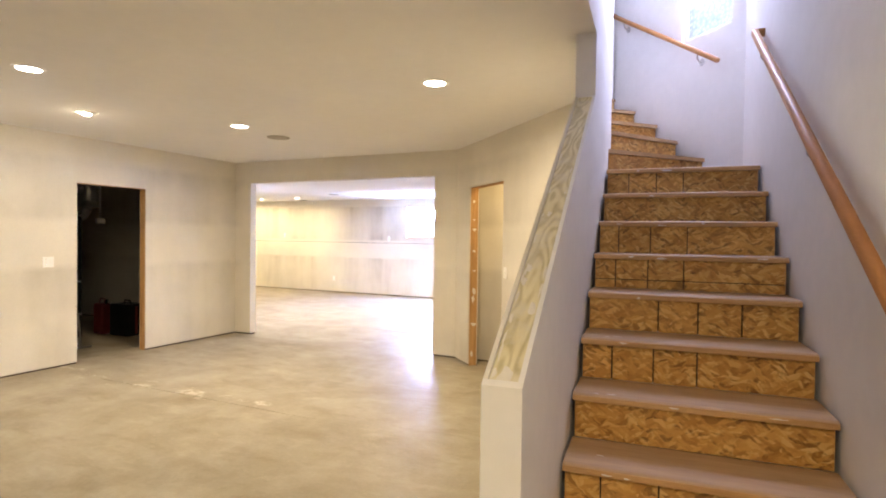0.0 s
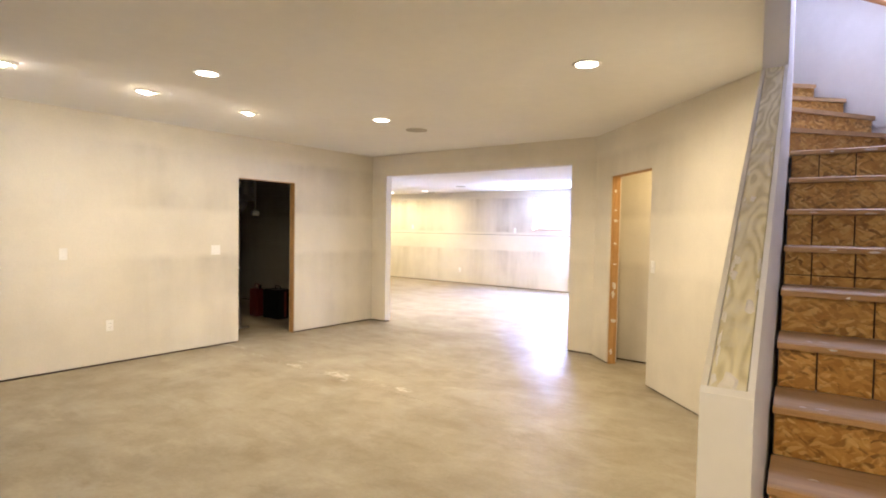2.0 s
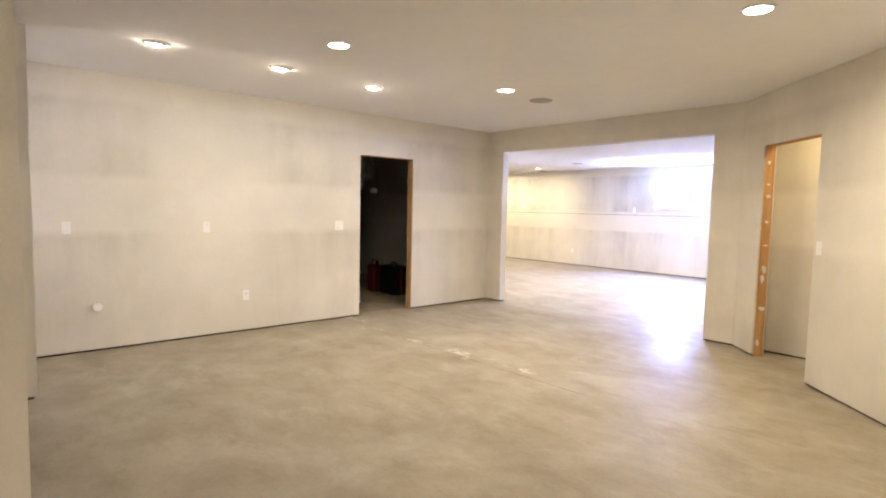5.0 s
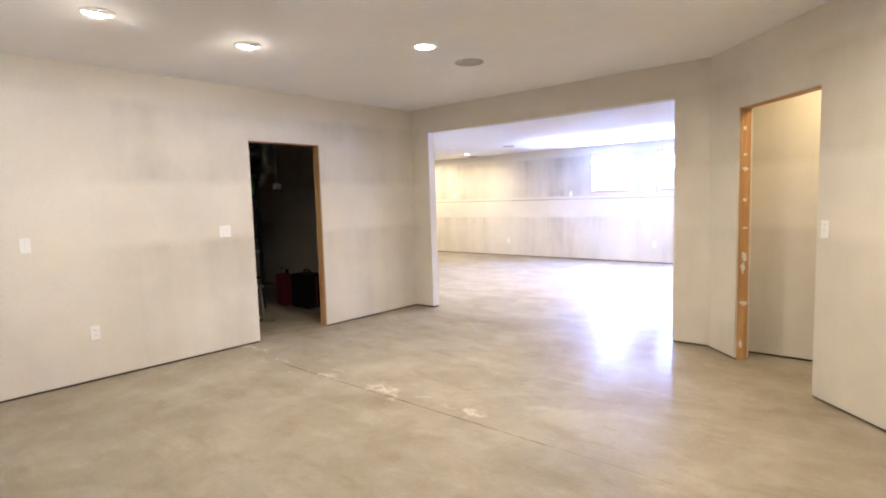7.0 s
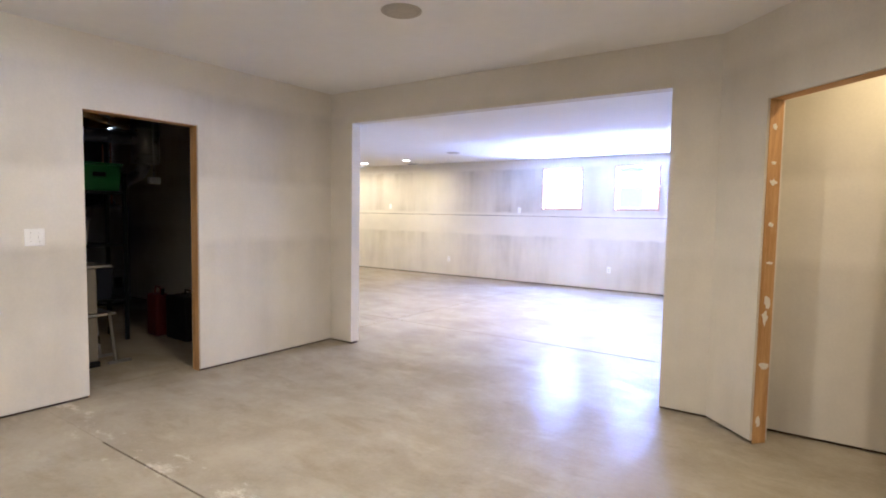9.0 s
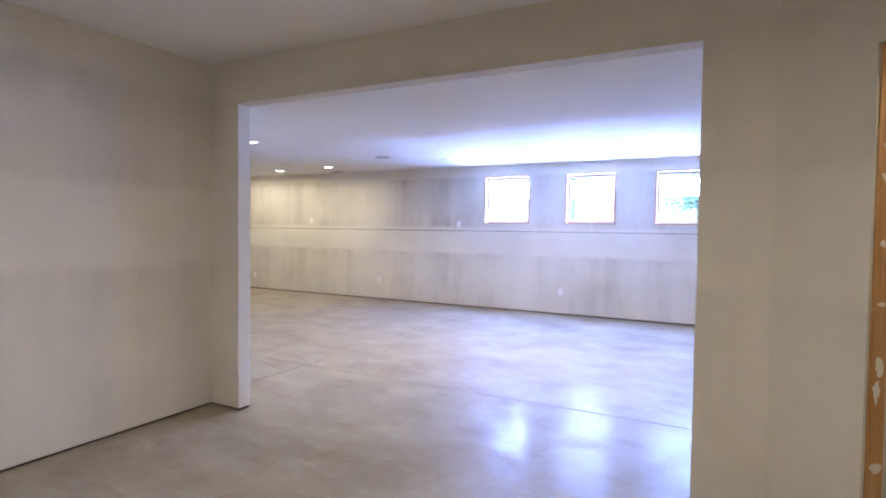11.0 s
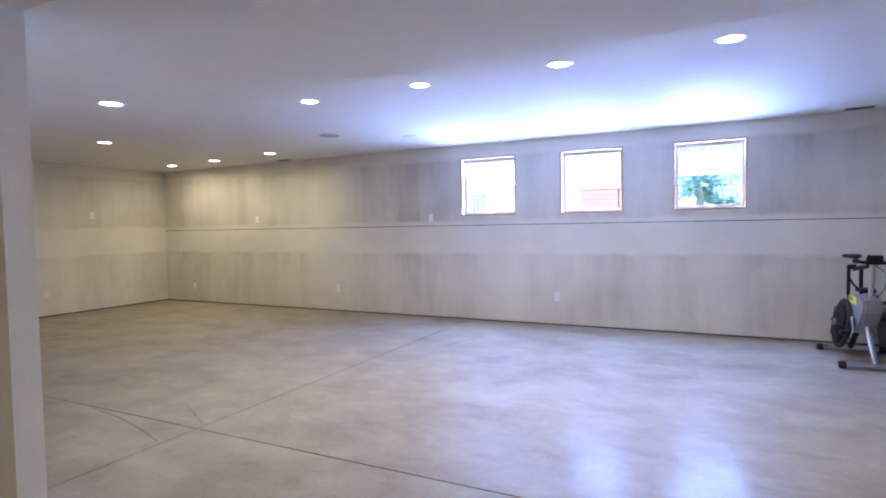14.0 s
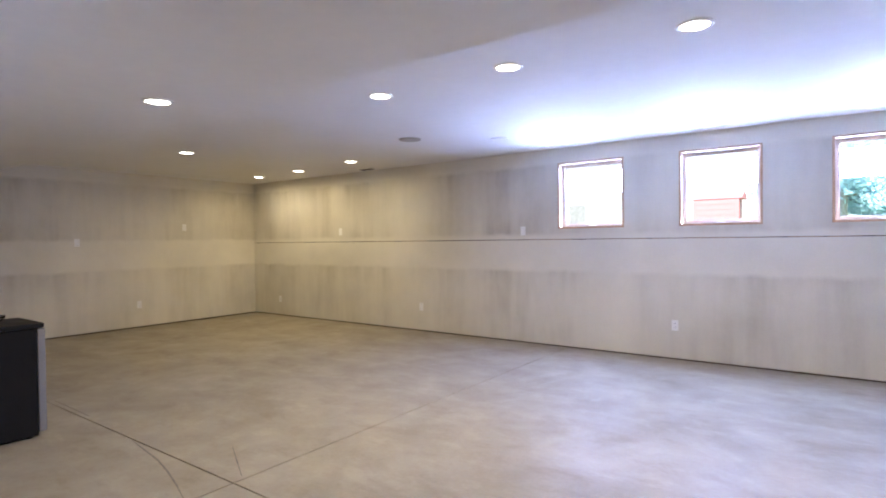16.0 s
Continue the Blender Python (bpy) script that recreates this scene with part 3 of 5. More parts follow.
for v, u, s in ((0.03, -0.05, 0.036), (0.26, -0.03, 0.022), (0.36, -0.078, 0.016), (0.42, -0.072, 0.014), (0.70, -0.06, 0.018), (0.04, -0.085, 0.016)):
    bm = bmesh.new()
    n = 11
    ring = []
    for k in range(n):
        a = 2 * math.pi * k / n
        r = s * rng.uniform(0.5, 1.1)
        vv, uu = v + r * math.cos(a) * 1.3, max(-0.088, min(-0.018, u + 0.7 * r * math.sin(a)))
        vv = max(0.018, vv)
        ring.append((ST_M @ Vector((uu, vv, slope_z(vv) - 0.0058)), ST_M @ Vector((u + (uu - u) * 0.6, v + (vv - v) * 0.6, slope_z(v + (vv - v) * 0.6) - 0.003))))
    lo = [bm.verts.new(p) for p, q in ring]
    hi = [bm.verts.new(q) for p, q in ring]
    for k in range(n):
        bm.faces.new((lo[k], lo[(k + 1) % n], hi[(k + 1) % n], hi[k]))
    bm.faces.new(hi)
    part("compound_smear", bm, MUD, pony)
cap_dir = (ST_M.to_3x3() @ Vector((0, V_END, Z_HIGH - Z_LOW))).normalized()
cap_side = (ST_M.to_3x3() @ Vector((1, 0, 0))).normalized()
for k in range(26):
    v = rng.uniform(0.05, V_END - 0.06)
    u = rng.choice((-0.083, -0.022)) + rng.uniform(-0.003, 0.003)
    dab = smear(ST_M @ Vector((u, v, slope_z(v) - 0.0057)), cap_dir, cap_side, cap_side.cross(cap_dir), min(0.05, rng.uniform(0.012, 0.06)), rng.uniform(0.003, 0.007), 0.0015, rng)
    part("compound_smear", dab, MUD, pony)

# walls of the stairwell above the ceiling
UP = CEIL + 0.10
part("stairwell_upper_wall", side_sheet(-PW, 0.0, [(0.2, UP), (3.01, UP), (3.01, 5.3), (0.2, 5.3)]), WALL_WHITE, pony)
wall("wall_stairwell_inner", (DIAG_B.x - 1.25, DIAG_B.y + 1.25), DIAG_B, 0.12, UP, 5.3, WALL_WHITE, label="white drywall wall of the upper stairwell", plate=False)
wall("wall_stairwell_front", st(ST_W, 0.08).xy, st(0.0, 0.08).xy, -0.12, UP, 5.3, WALL_WHITE, label="white drywall wall over the stair opening", plate=False)
wall("wall_landing_end", (-1.30, 6.54), (-1.90, 5.94), 0.10, 2.88, 5.3, WALL_WHITE, label="white drywall wall at the stair landing", plate=False)

# ---- ceilings ----
cp = [(-6.458, -3.02), (1.45, -3.02), st(ST_W + 0.12, 0.2).xy, st(0.0, 0.2).xy, st(0.0, 3.027).xy, (-2.43, 6.61), (-2.43, 6.728), (-6.458, 6.728)]
tagged(part("ceiling", prism(bmesh.new(), cp, CEIL, UP), CEILING), "smooth white drywall ceiling", "ceiling", kind="structure")
tagged(part("ceiling_window_room", boxm(WEST2 - 0.2, EAST2 + 0.2, PART_Y + PART_T, WIN_Y + 0.05, CEIL2, CEIL2 + 0.22), CEILING), "smooth white drywall ceiling of the long room", "ceiling", kind="structure")
tagged(part("ceiling_soffit", boxm(WEST2 + 0.002, EAST2 - 0.002, PART_Y + PART_T + 0.002, SOFFIT_Y, SOFFIT_Z, CEIL2 - 0.002), CEILING), "lowered drywall soffit along the partition", "ceiling", kind="structure")
tagged(part("ceiling_stairwell", boxm(-2.3, 1.6, 1.0, 7.2, 5.3, 5.4), CEILING), "white ceiling of the stairwell", "ceiling", kind="structure")
tagged(part("ceiling_closet", prism(bmesh.new(), [(-2.42, 6.606), (-1.002, 6.606), (-1.002, 5.19)], 2.5, 2.56), CEILING), "drywall ceiling of the closet", "ceiling", kind="structure")

# ---- walls of the window room ----
x0w, x1w = WEST2 - 0.15, EAST2 + 0.15
LEDGE = 1.360
up_holes = [(a + 0.0 - x0w, b - x0w, WIN_B, WIN_T) for a, b in WINDOWS]
wall("wall_windows_upper", (x0w, WIN_Y), (x1w, WIN_Y), 0.26, LEDGE + 0.004, CEIL2, WALL, up_holes, "upper taped drywall wall with three small windows", plate=False)
wall("wall_windows_lower", (x0w, WIN_Y - 0.012), (x1w, WIN_Y - 0.012), 0.32, 0, LEDGE - 0.006, WALL, label="lower taped drywall wall under a shallow ledge")
wall("wall_west_far", (WEST2, PART_Y + PART_T), (WEST2, WIN_Y), 0.12, 0, CEIL2, WALL, label="taped drywall end wall of the long room")
wall("wall_east_far", (EAST2, WIN_Y), (EAST2, PART_Y + PART_T), 0.12, 0, CEIL2, WALL, label="taped drywall end wall of the long room")
# torn dark gap and paper lip along the ledge
tagged(part("ledge_gap", boxm(x0w, x1w, WIN_Y + 0.004, WIN_Y + 0.2, LEDGE - 0.006, LEDGE + 0.004), JOINT), "dark open joint above the lower wall", "joint", kind="structure")
rng = random.Random(11)
bead = empty("ledge_bead", None, "rough compound edge along the ledge", "trim", kind="structure")
xx = WEST2
while xx < EAST2 - 0.5:
    ln = rng.uniform(0.25, 0.9)
    if rng.random() < 0.7:
        part("compound_lip", boxm(xx, xx + ln - rng.uniform(0.02, 0.2), WIN_Y - 0.014 - rng.uniform(0, 0.006), WIN_Y + 0.002, LEDGE - 0.005, LEDGE - 0.005 + rng.uniform(0.003, 0.008), 0.001), TORN, bead)
    xx += ln

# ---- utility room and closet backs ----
# near-black concrete: the room's lack of light is put into the colour
DARK = plain("shade_dark_concrete", (0.04, 0.038, 0.035), 0.9, vary=0.1, scale=2)
wall("wall_utility_west", (-11.4, 2.4), (-11.4, PART_Y), 0.12, 0, CEIL + 0.106, DARK, label="concrete wall of the utility room, darkened for the unlit space", plate=False)
wall("wall_utility_south", (-6.464, 2.4), (-11.4, 2.4), 0.12, 0, CEIL + 0.106, DARK, label="concrete wall of the utility room, darkened for the unlit space", plate=False)
tagged(part("ceiling_utility", boxm(-11.6, -6.25, 2.2, 6.80, CEIL + 0.108, CEIL + 0.22), DARK), "subfloor over the utility room, darkened for the unlit space", "ceiling", kind="structure")

# ---- windows of the long room ----


def window(name, a, b, z0, z1, y):
    w = empty(name, Matrix.Translation(((a + b) / 2, y, z0)), "small square window with pine frame, very bright outside", "window", kind="structure")
    hw, h = (b - a) / 2, z1 - z0
    t = 0.022
    for nm, bx in (("jamb", (-hw, -hw + t, -0.006, 0.24, 0, h)), ("jamb", (hw - t, hw, -0.006, 0.24, 0, h)),
                   ("head", (-hw + t, hw - t, -0.006, 0.24, h - t, h)), ("window_sill", (-hw + t, hw - t, -0.006, 0.24, 0, t))):
        part(nm, boxm(*bx, 0.002), PINE, w)
    f = 0.038
    i0, i1, g0, g1 = -hw + t, hw - t, t, h - t
    for nm, bx in (("stile", (i0, i0 + f, 0.10, 0.15, g0, g1)), ("stile", (i1 - f, i1, 0.10, 0.15, g0, g1)),
                   ("rail", (i0 + f, i1 - f, 0.10, 0.15, g1 - f, g1)), ("rail", (i0 + f, i1 - f, 0.10, 0.15, g0, g0 + f))):
        part(nm, boxm(*bx, 0.004), SASH, w)
    part("latch", boxm(-0.05, 0.05, 0.085, 0.10, g0 + 0.006, g0 + 0.022, 0.003), WHITE_PLASTIC, w)
    p = part("pane", boxm(i0 + f, i1 - f, 0.122, 0.128, g0 + f, g1 - f), GLASS, w)
    p.visible_shadow = False
    return w


for k, (a, b) in enumerate(WINDOWS):
    window("window_%d" % (k + 1), a, b, WIN_B, WIN_T, WIN_Y)

# ---- wooden jambs of the bare doorways ----


def doorway(name, m, width, height, depth, label):
    """Rough lumber lining of a doorway. Local x across the opening, y into the wall."""
    d = empty(name, m, label, "door frame", kind="structure")
    for x0, x1 in ((0.001, 0.007), (width - 0.007, width - 0.001)):
        part("jamb_stud", boxm(x0, x1, 0.014, depth - 0.014, 0.0, height - 0.001, 0.002), STUD, d)
    part("header", boxm(0.007, width - 0.007, 0.014, depth - 0.014, height - 0.007, height - 0.001, 0.002), STUD_H, d)
    return d


doorway("door_frame_utility", Matrix.Translation((WEST, 4.24, 0)) @ Matrix.Rotation(radians(90), 4, "Z"), 0.865, 2.09, 0.12, "raw lumber frame of the dark utility doorway")
dA = DIAG_A + Vector((DIAG, -DIAG)) * 0.42
dfr = doorway("door_frame_closet", Matrix.Translation((dA.x, dA.y, 0)) @ Matrix.Rotation(radians(-45), 4, "Z"), 0.89, 2.11, 0.12, "raw lumber frame with compound smears at the closet")
rng = random.Random(7)
for z, h in ((1.93, 0.03), (1.60, 0.025), (1.35, 0.02), (1.12, 0.012), (0.86, 0.05), (0.76, 0.07), (0.47, 0.035), (0.12, 0.04), (1.72, 0.02)):
    y0 = 0.018 + rng.uniform(0, 0.02)
    rr = rng.uniform(0.022, 0.042)
    part("compound_smear", smear((0.0068, min(y0 + rr, 0.104 - rr), z + h / 2), (0, 1, 0), (0, 0, 1), (1, 0, 0), rr, h * 1.0, 0.002, rng), MUD, dfr)

# ---- staircase ----
stairs = empty("staircase", ST_M, "raw strand-board staircase with worn brown board treads", "stairs")
INV = ST_M.inverted()


def nose_v(n):
    return 0.63 + GOING * (n - 1)


def tread_mesh(u0, u1, v0, v1, z):
    """A board with a rounded front."""
    bm = bmesh.new()
    prof = [(v1, z - 0.028), (v1, z), (v0 + 0.012, z), (v0 + 0.004, z - 0.004), (v0, z - 0.012), (v0, z - 0.028)]
    a = [bm.verts.new((u0, v, zz)) for v, zz in prof]
    c = [bm.verts.new((u1, v, zz)) for v, zz in prof]
    k = len(prof)
    for i in range(k):
        bm.faces.new((a[i], a[(i + 1) % k], c[(i + 1) % k], c[i]))
    bm.faces.new(a)
    bm.faces.new(c[::-1])
    return bm


rng = random.Random(3)
SEAMS = {1: (0.13, 0.32), 2: (), 3: (0.13, 0.30, 0.47), 4: (0.32, 0.49, 0.67), 5: (0.11, 0.27, 0.44), 6: (0.11, 0.28, 0.47), 7: (), 8: (0.14, 0.31, 0.47)}
for n in range(-2, 9):
    v, z = nose_v(n), RISE * (n + 3)
    part("tread", tread_mesh(0.012, ST_W - 0.012, v, v + GOING + (0.02 if n < 8 else 0.0), z), TREAD, stairs)
    part("nosing", boxm(0.0125, ST_W - 0.0125, v - 0.004, v - 0.0005, z - 0.027, z - 0.005, 0.001), TREAD_EDGE, stairs, "lighter bare wood front edge")
    cuts = [0.016, *[0.012 + s for s in SEAMS.get(n, (0.2, 0.5))], ST_W - 0.016]
    for a, b in zip(cuts, cuts[1:]):
        low = z - RISE + 0.0005
        if n == 5:
            part("riser_panel", boxm(a + 0.003, b - 0.003, v + 0.0225, v + 0.040, low, low + 0.043, 0.001), OSB, stairs)
            low += 0.048
        part("riser_panel", boxm(a + 0.003, b - 0.003, v + 0.022 + rng.uniform(0, 0.002), v + 0.040, low, z - 0.0285, 0.001), OSB, stairs)
    # backing coloured dark for the shade inside the panel seams
    part("riser_backing", boxm(0.016, ST_W - 0.016, v + 0.0405, v + 0.052, z - RISE + 0.0005, z - 0.0285), SHADE_WOOD, stairs)
for n in range(0, 9):
    v, z = nose_v(n), RISE * (n + 3)
    for k in range(rng.randint(3, 5)):
        L = rng.uniform(0.010, 0.045)
        u = rng.choice((rng.uniform(0.06, 0.30), rng.uniform(0.06, 0.83)))
        if rng.random() < 0.55:
            part("compound_smear", smear((u, v - 0.0041, z - rng.uniform(0.009, 0.024)), (1, 0, 0), (0, 0, 1), (0, -1, 0), L, rng.uniform(0.003, 0.007), 0.0012, rng), MUD, stairs)
        else:
            part("compound_smear", smear((u, v + rng.uniform(0.03, 0.16), z + 0.0002), (1, 0, 0), (0, 1, 0), (0, 0, 1), L * 0.6, rng.uniform(0.003, 0.008), 0.0012, rng), MUD, stairs)
K = st(ST_W, 3.23).xy
NOSE = {9: ((-0.452, 4.36), (0.17, 5.075)), 10: ((-0.478, 4.62), (-0.03, 5.275)), 11: ((-0.735, 4.92), (-0.205, 5.45)), 12: ((-0.945, 5.13), (-0.41, 5.655)), 13: ((-1.155, 5.34), (-0.62, 5.865)), 14: ((-1.80, 5.985), (-1.265, 6.51))}
part("winder_tread", prism(bmesh.new(), [(INV @ Vector((*p, 0))).xy for p in (st(0.012, nose_v(8) + GOING).xy, st(ST_W - 0.012, nose_v(8) + GOING).xy, K + Vector((-0.02, -0.01)), Vector((0.155, 5.06)), Vector((-0.44, 4.37)))],
     RISE * 11 - 0.028, RISE * 11), TREAD, stairs)
for n in range(9, 14):
    (ia, oa), (ib, ob_) = NOSE[n], NOSE[n + 1]
    z = RISE * (n + 3)
    ia, oa, ib, ob_ = (Vector(p) for p in (ia, oa, ib, ob_))
    fwd = Vector((-(oa - ia).y, (oa - ia).x)).normalized()
    pts = [INV @ Vector((*p, 0)) for p in (ia, oa, ob_ + 0.02 * fwd, ib + 0.02 * fwd)]
    part("winder_tread" if n < 13 else "landing", prism(bmesh.new(), [p.xy for p in pts], z - 0.028, z), TREAD, stairs)
    rp = [INV @ Vector((*p, 0)) for p in (ia + fwd * 0.022, oa + fwd * 0.022, oa + fwd * 0.042, ia + fwd * 0.042)]
    part("riser_panel", prism(bmesh.new(), [p.xy for p in rp], z - RISE, z - 0.0285), OSB, stairs)

# ---- handrails ----


def handrail(a, b, out, thick=0.026, group="stair handrails"):
    """An oak rail from a to b on brackets; out points away from the wall. a is the upper end."""
    a, b, out = Vector(a), Vector(b), Vector(out).normalized()
    h = empty("handrail", Matrix.Translation(b), "orange oak handrail on small metal wall brackets", "handrail", group)
    d = (b - a).normalized()
    up = out.cross(d).normalized()
    if up.z < 0:
        up = -up
    bm = bmesh.new()
    prof = [(0.020 * math.copysign(abs(math.cos(q)) ** 0.75, math.cos(q)), thick * math.copysign(abs(math.sin(q)) ** 0.75, math.sin(q))) for q in (2 * math.pi * j / 16 for j in range(16))]
    rings = []
    L = (b - a).length
    for s, k in ((0.0, 0.75), (0.006, 1.0), (L - 0.006, 1.0), (L, 0.75)):
        rings.append([bm.verts.new(a - b + d * s + (out * x + up * y) * k) for x, y in prof])
    for r0, r1 in zip(rings, rings[1:]):
        for j in range(16):
            bm.faces.new((r0[j], r0[(j + 1) % 16], r1[(j + 1) % 16], r1[j]))
    bm.faces.new(rings[0]), bm.faces.new(rings[-1])
    part("rail", bm, RAIL, h, smooth=True)
    # mitred return to the wall at the top
    bm = bmesh.new()
    o = a - b
    p = [o + d * 0.012 - out * 0.012, o + d * 0.012 - out * 0.052]
    rr = [[bm.verts.new(q + d * x * 0.8 + up * y) for x, y in prof] for q in p]
    for j in range(16):
        bm.faces.new((rr[0][j], rr[0][(j + 1) % 16], rr[1][(j + 1) % 16], rr[1][j]))
    bm.faces.new(rr[0]), bm.faces.new(rr[1])
    part("rail_return", bm, RAIL, h, smooth=True)
    for f in (0.10, 0.5, 0.9) if L > 1.6 else (0.16, 0.85):
        q = a - b + d * (L * f) - up * thick
        bm = bmesh.new()
        tube(bm, [q, q - Vector((0, 0, 0.03)), q - Vector((0, 0, 0.05)) - out * 0.018, q - Vector((0, 0, 0.055)) - out * 0.046], 0.006, 8)
        br = part("bracket", bm, CHROME, h, "small nickel wall bracket", smooth=True)
        bm = bmesh.new()
        c = q - Vector((0, 0, 0.055)) - out * 0.0465
        tube(bm, [c, c - out * 0.005], 0.028, 16)
        part("wall_rose", bm, CHROME, br)
    return h


eout = (ST_M.to_3x3() @ Vector((-1, 0, 0)))
handrail(st(ST_W - 0.052, 2.52, 2.80), st(ST_W - 0.052, -0.10, 1.03), eout)
handrail((-0.635 - 0.037, 5.885 - 0.037, 3.69), (0.282 - 0.037, 4.968 - 0.037, 2.868), (-1, -1, 0), 0.019)

# white casing at the landing and the stairwell window
tagged(part("landing_trim", boxm(-0.045, 0.045, -0.02, 0.0, 2.882, 5.1, 0.003, Matrix.Translation((-0.675, 5.923, 0)) @ Matrix.Rotation(radians(-45), 4, "Z")), WHITE_PLASTIC),
       "white painted door casing at the stair landing", "trim", kind="structure")
sw = empty("window_4", Matrix.Translation((-0.06, 5.31, 3.16)) @ Matrix.Rotation(radians(-45), 4, "Z"), "small frosted stairwell window, brightly lit", "window", kind="structure")
for bx in ((0.0, 0.03, 0.085, 0.125, 0.0, 1.19), (0.465, 0.495, 0.085, 0.125, 0.0, 1.19), (0.03, 0.465, 0.085, 0.125, 0.0, 0.03), (0.03, 0.465, 0.085, 0.125, 1.16, 1.19)):
    part("window_frame", boxm(*bx, 0.002), TRIM_WHITE, sw)
pn = part("pane", boxm(0.03, 0.465, 0.10, 0.106, 0.03, 1.16), FROSTED, sw)
pn.visible_shadow = False

# ---- recessed lamps, speakers and vents ----


def downlight(x, y, z, lit=True):
    d = empty("recessed_light", Matrix.Translation((x, y, z)), "lit recessed ceiling light with white trim ring" if lit else "unlit recessed ceiling light with white trim", "ceiling light", "recessed ceiling lights")
    bm = bmesh.new()
    n = 28
    prof = [(0.098, 0.0), (0.098, -0.004), (0.090, -0.008), (0.078, -0.008), (0.074, -0.004), (0.074, 0.0)]
    rings = [[bm.verts.new((r * math.cos(2 * math.pi * j / n), r * math.sin(2 * math.pi * j / n), zz)) for j in range(n)] for r, zz in prof]
    for a, b in zip(rings, rings[1:]):
        for j in range(n):
            bm.faces.new((a[j], a[(j + 1) % n], b[(j + 1) % n], b[j]))
    part("trim_ring", bm, TRIM_WHITE, d, smooth=True)
    part("lamp_lens", turned(bmesh.new(), [(0.0745, -0.001), (0.0745, -0.005), (0.05, -0.007), (0.01, -0.008)], 28), LENS if lit else LENS_OFF, d, smooth=True)
    return d


# the added unseen can gets a ring and lens too
for x, y, watts in CANS_1:
    downlight(x, y, CEIL)
for x, y in CANS_2:
    downlight(x, y, CEIL2)
for x, y in CANS_2_OFF:
    downlight(x, y, CEIL2, False)
downlight(*CAN_SOFFIT, SOFFIT_Z)


def eyeball(x, y):
    d = empty("eyeball_light", Matrix.Translation((x, y, CEIL)), "lit eyeball spotlight in the ceiling aimed at the wall", "ceiling light", "eyeball wall washers")
    bm = bmesh.new()
    n = 28
    prof = [(0.098, 0.0), (0.096, -0.006), (0.082, -0.010), (0.070, -0.006), (0.070, 0.0)]
    rings = [[bm.verts.new((r * math.cos(2 * math.pi * j / n), r * math.sin(2 * math.pi * j / n), zz)) for j in range(n)] for r, zz in prof]
    for a, b in zip(rings, rings[1:]):
        for j in range(n):
            bm.faces.new((a[j], a[(j + 1) % n], b[(j + 1) % n], b[j]))
    part("trim_ring", bm, TRIM_WHITE, d, smooth=True)
    tilt = Matrix.Rotation(radians(12), 4, "Y")
    bm = bmesh.new()
    turned(bm, [(0.069, 0.0), (0.068, -0.004), (0.066, -0.007), (0.056, -0.009), (0.040, -0.009)], 28)
    bmesh.ops.transform(bm, matrix=tilt, verts=bm.verts)
    part("eyeball", bm, TRIM_WHITE, d, smooth=True)
    bm = bmesh.new()
    turned(bm, [(0.039, -0.0092), (0.036, -0.018), (0.028, -0.026), (0.014, -0.031), (0.003, -0.032)], 24)
    bmesh.ops.transform(bm, matrix=tilt, verts=bm.verts)
    part("lamp_lens", bm, LENS_SPOT, d, smooth=True)


for x, y in EYEBALLS:
    eyeball(x, y)


def speaker(x, y, z, r):
    d = empty("ceiling_speaker", Matrix.Translation((x, y, z)), "round grey ceiling speaker with cloth grille", "speaker", "ceiling speakers")
    part("grille", turned(bmesh.new(), [(r - 0.012, -0.0005), (r - 0.012, -0.006), (r * 0.6, -0.009), (0.01, -0.010)], 32), GRILLE, d, smooth=True)
    bm = bmesh.new()
    n = 32
    prof = [(r, 0.0), (r, -0.005), (r - 0.006, -0.008), (r - 0.012, -0.006), (r - 0.012, 0.0)]
    rings = [[bm.verts.new((q * math.cos(2 * math.pi * j / n), q * math.sin(2 * math.pi * j / n), zz)) for j in range(n)] for q, zz in prof]
    for a, b in zip(rings, rings[1:]):
        for j in range(n):
            bm.faces.new((a[j], a[(j + 1) % n], b[(j + 1) % n], b[j]))
    part("rim", bm, GRILLE, d, smooth=True)


speaker(-4.18, 5.143, CEIL, 0.125)
speaker(-7.685, 10.916, CEIL2, 0.125)
for x, y in ((-9.84, 12.45), (-2.04, 12.45)):
    d = empty("ceiling_vent", Matrix.Translation((x, y, CEIL2)), "narrow grey slot vent in the ceiling", "vent", "ceiling vents")
    part("frame", boxm(-0.13, 0.13, -0.05, 0.05, -0.006, 0.0, 0.002), GRILLE, d)
    for k in range(4):
        part("slat", boxm(-0.115, 0.115, -0.035 + k * 0.02, -0.025 + k * 0.02, -0.009, -0.0062, 0.001), SLOT, d)

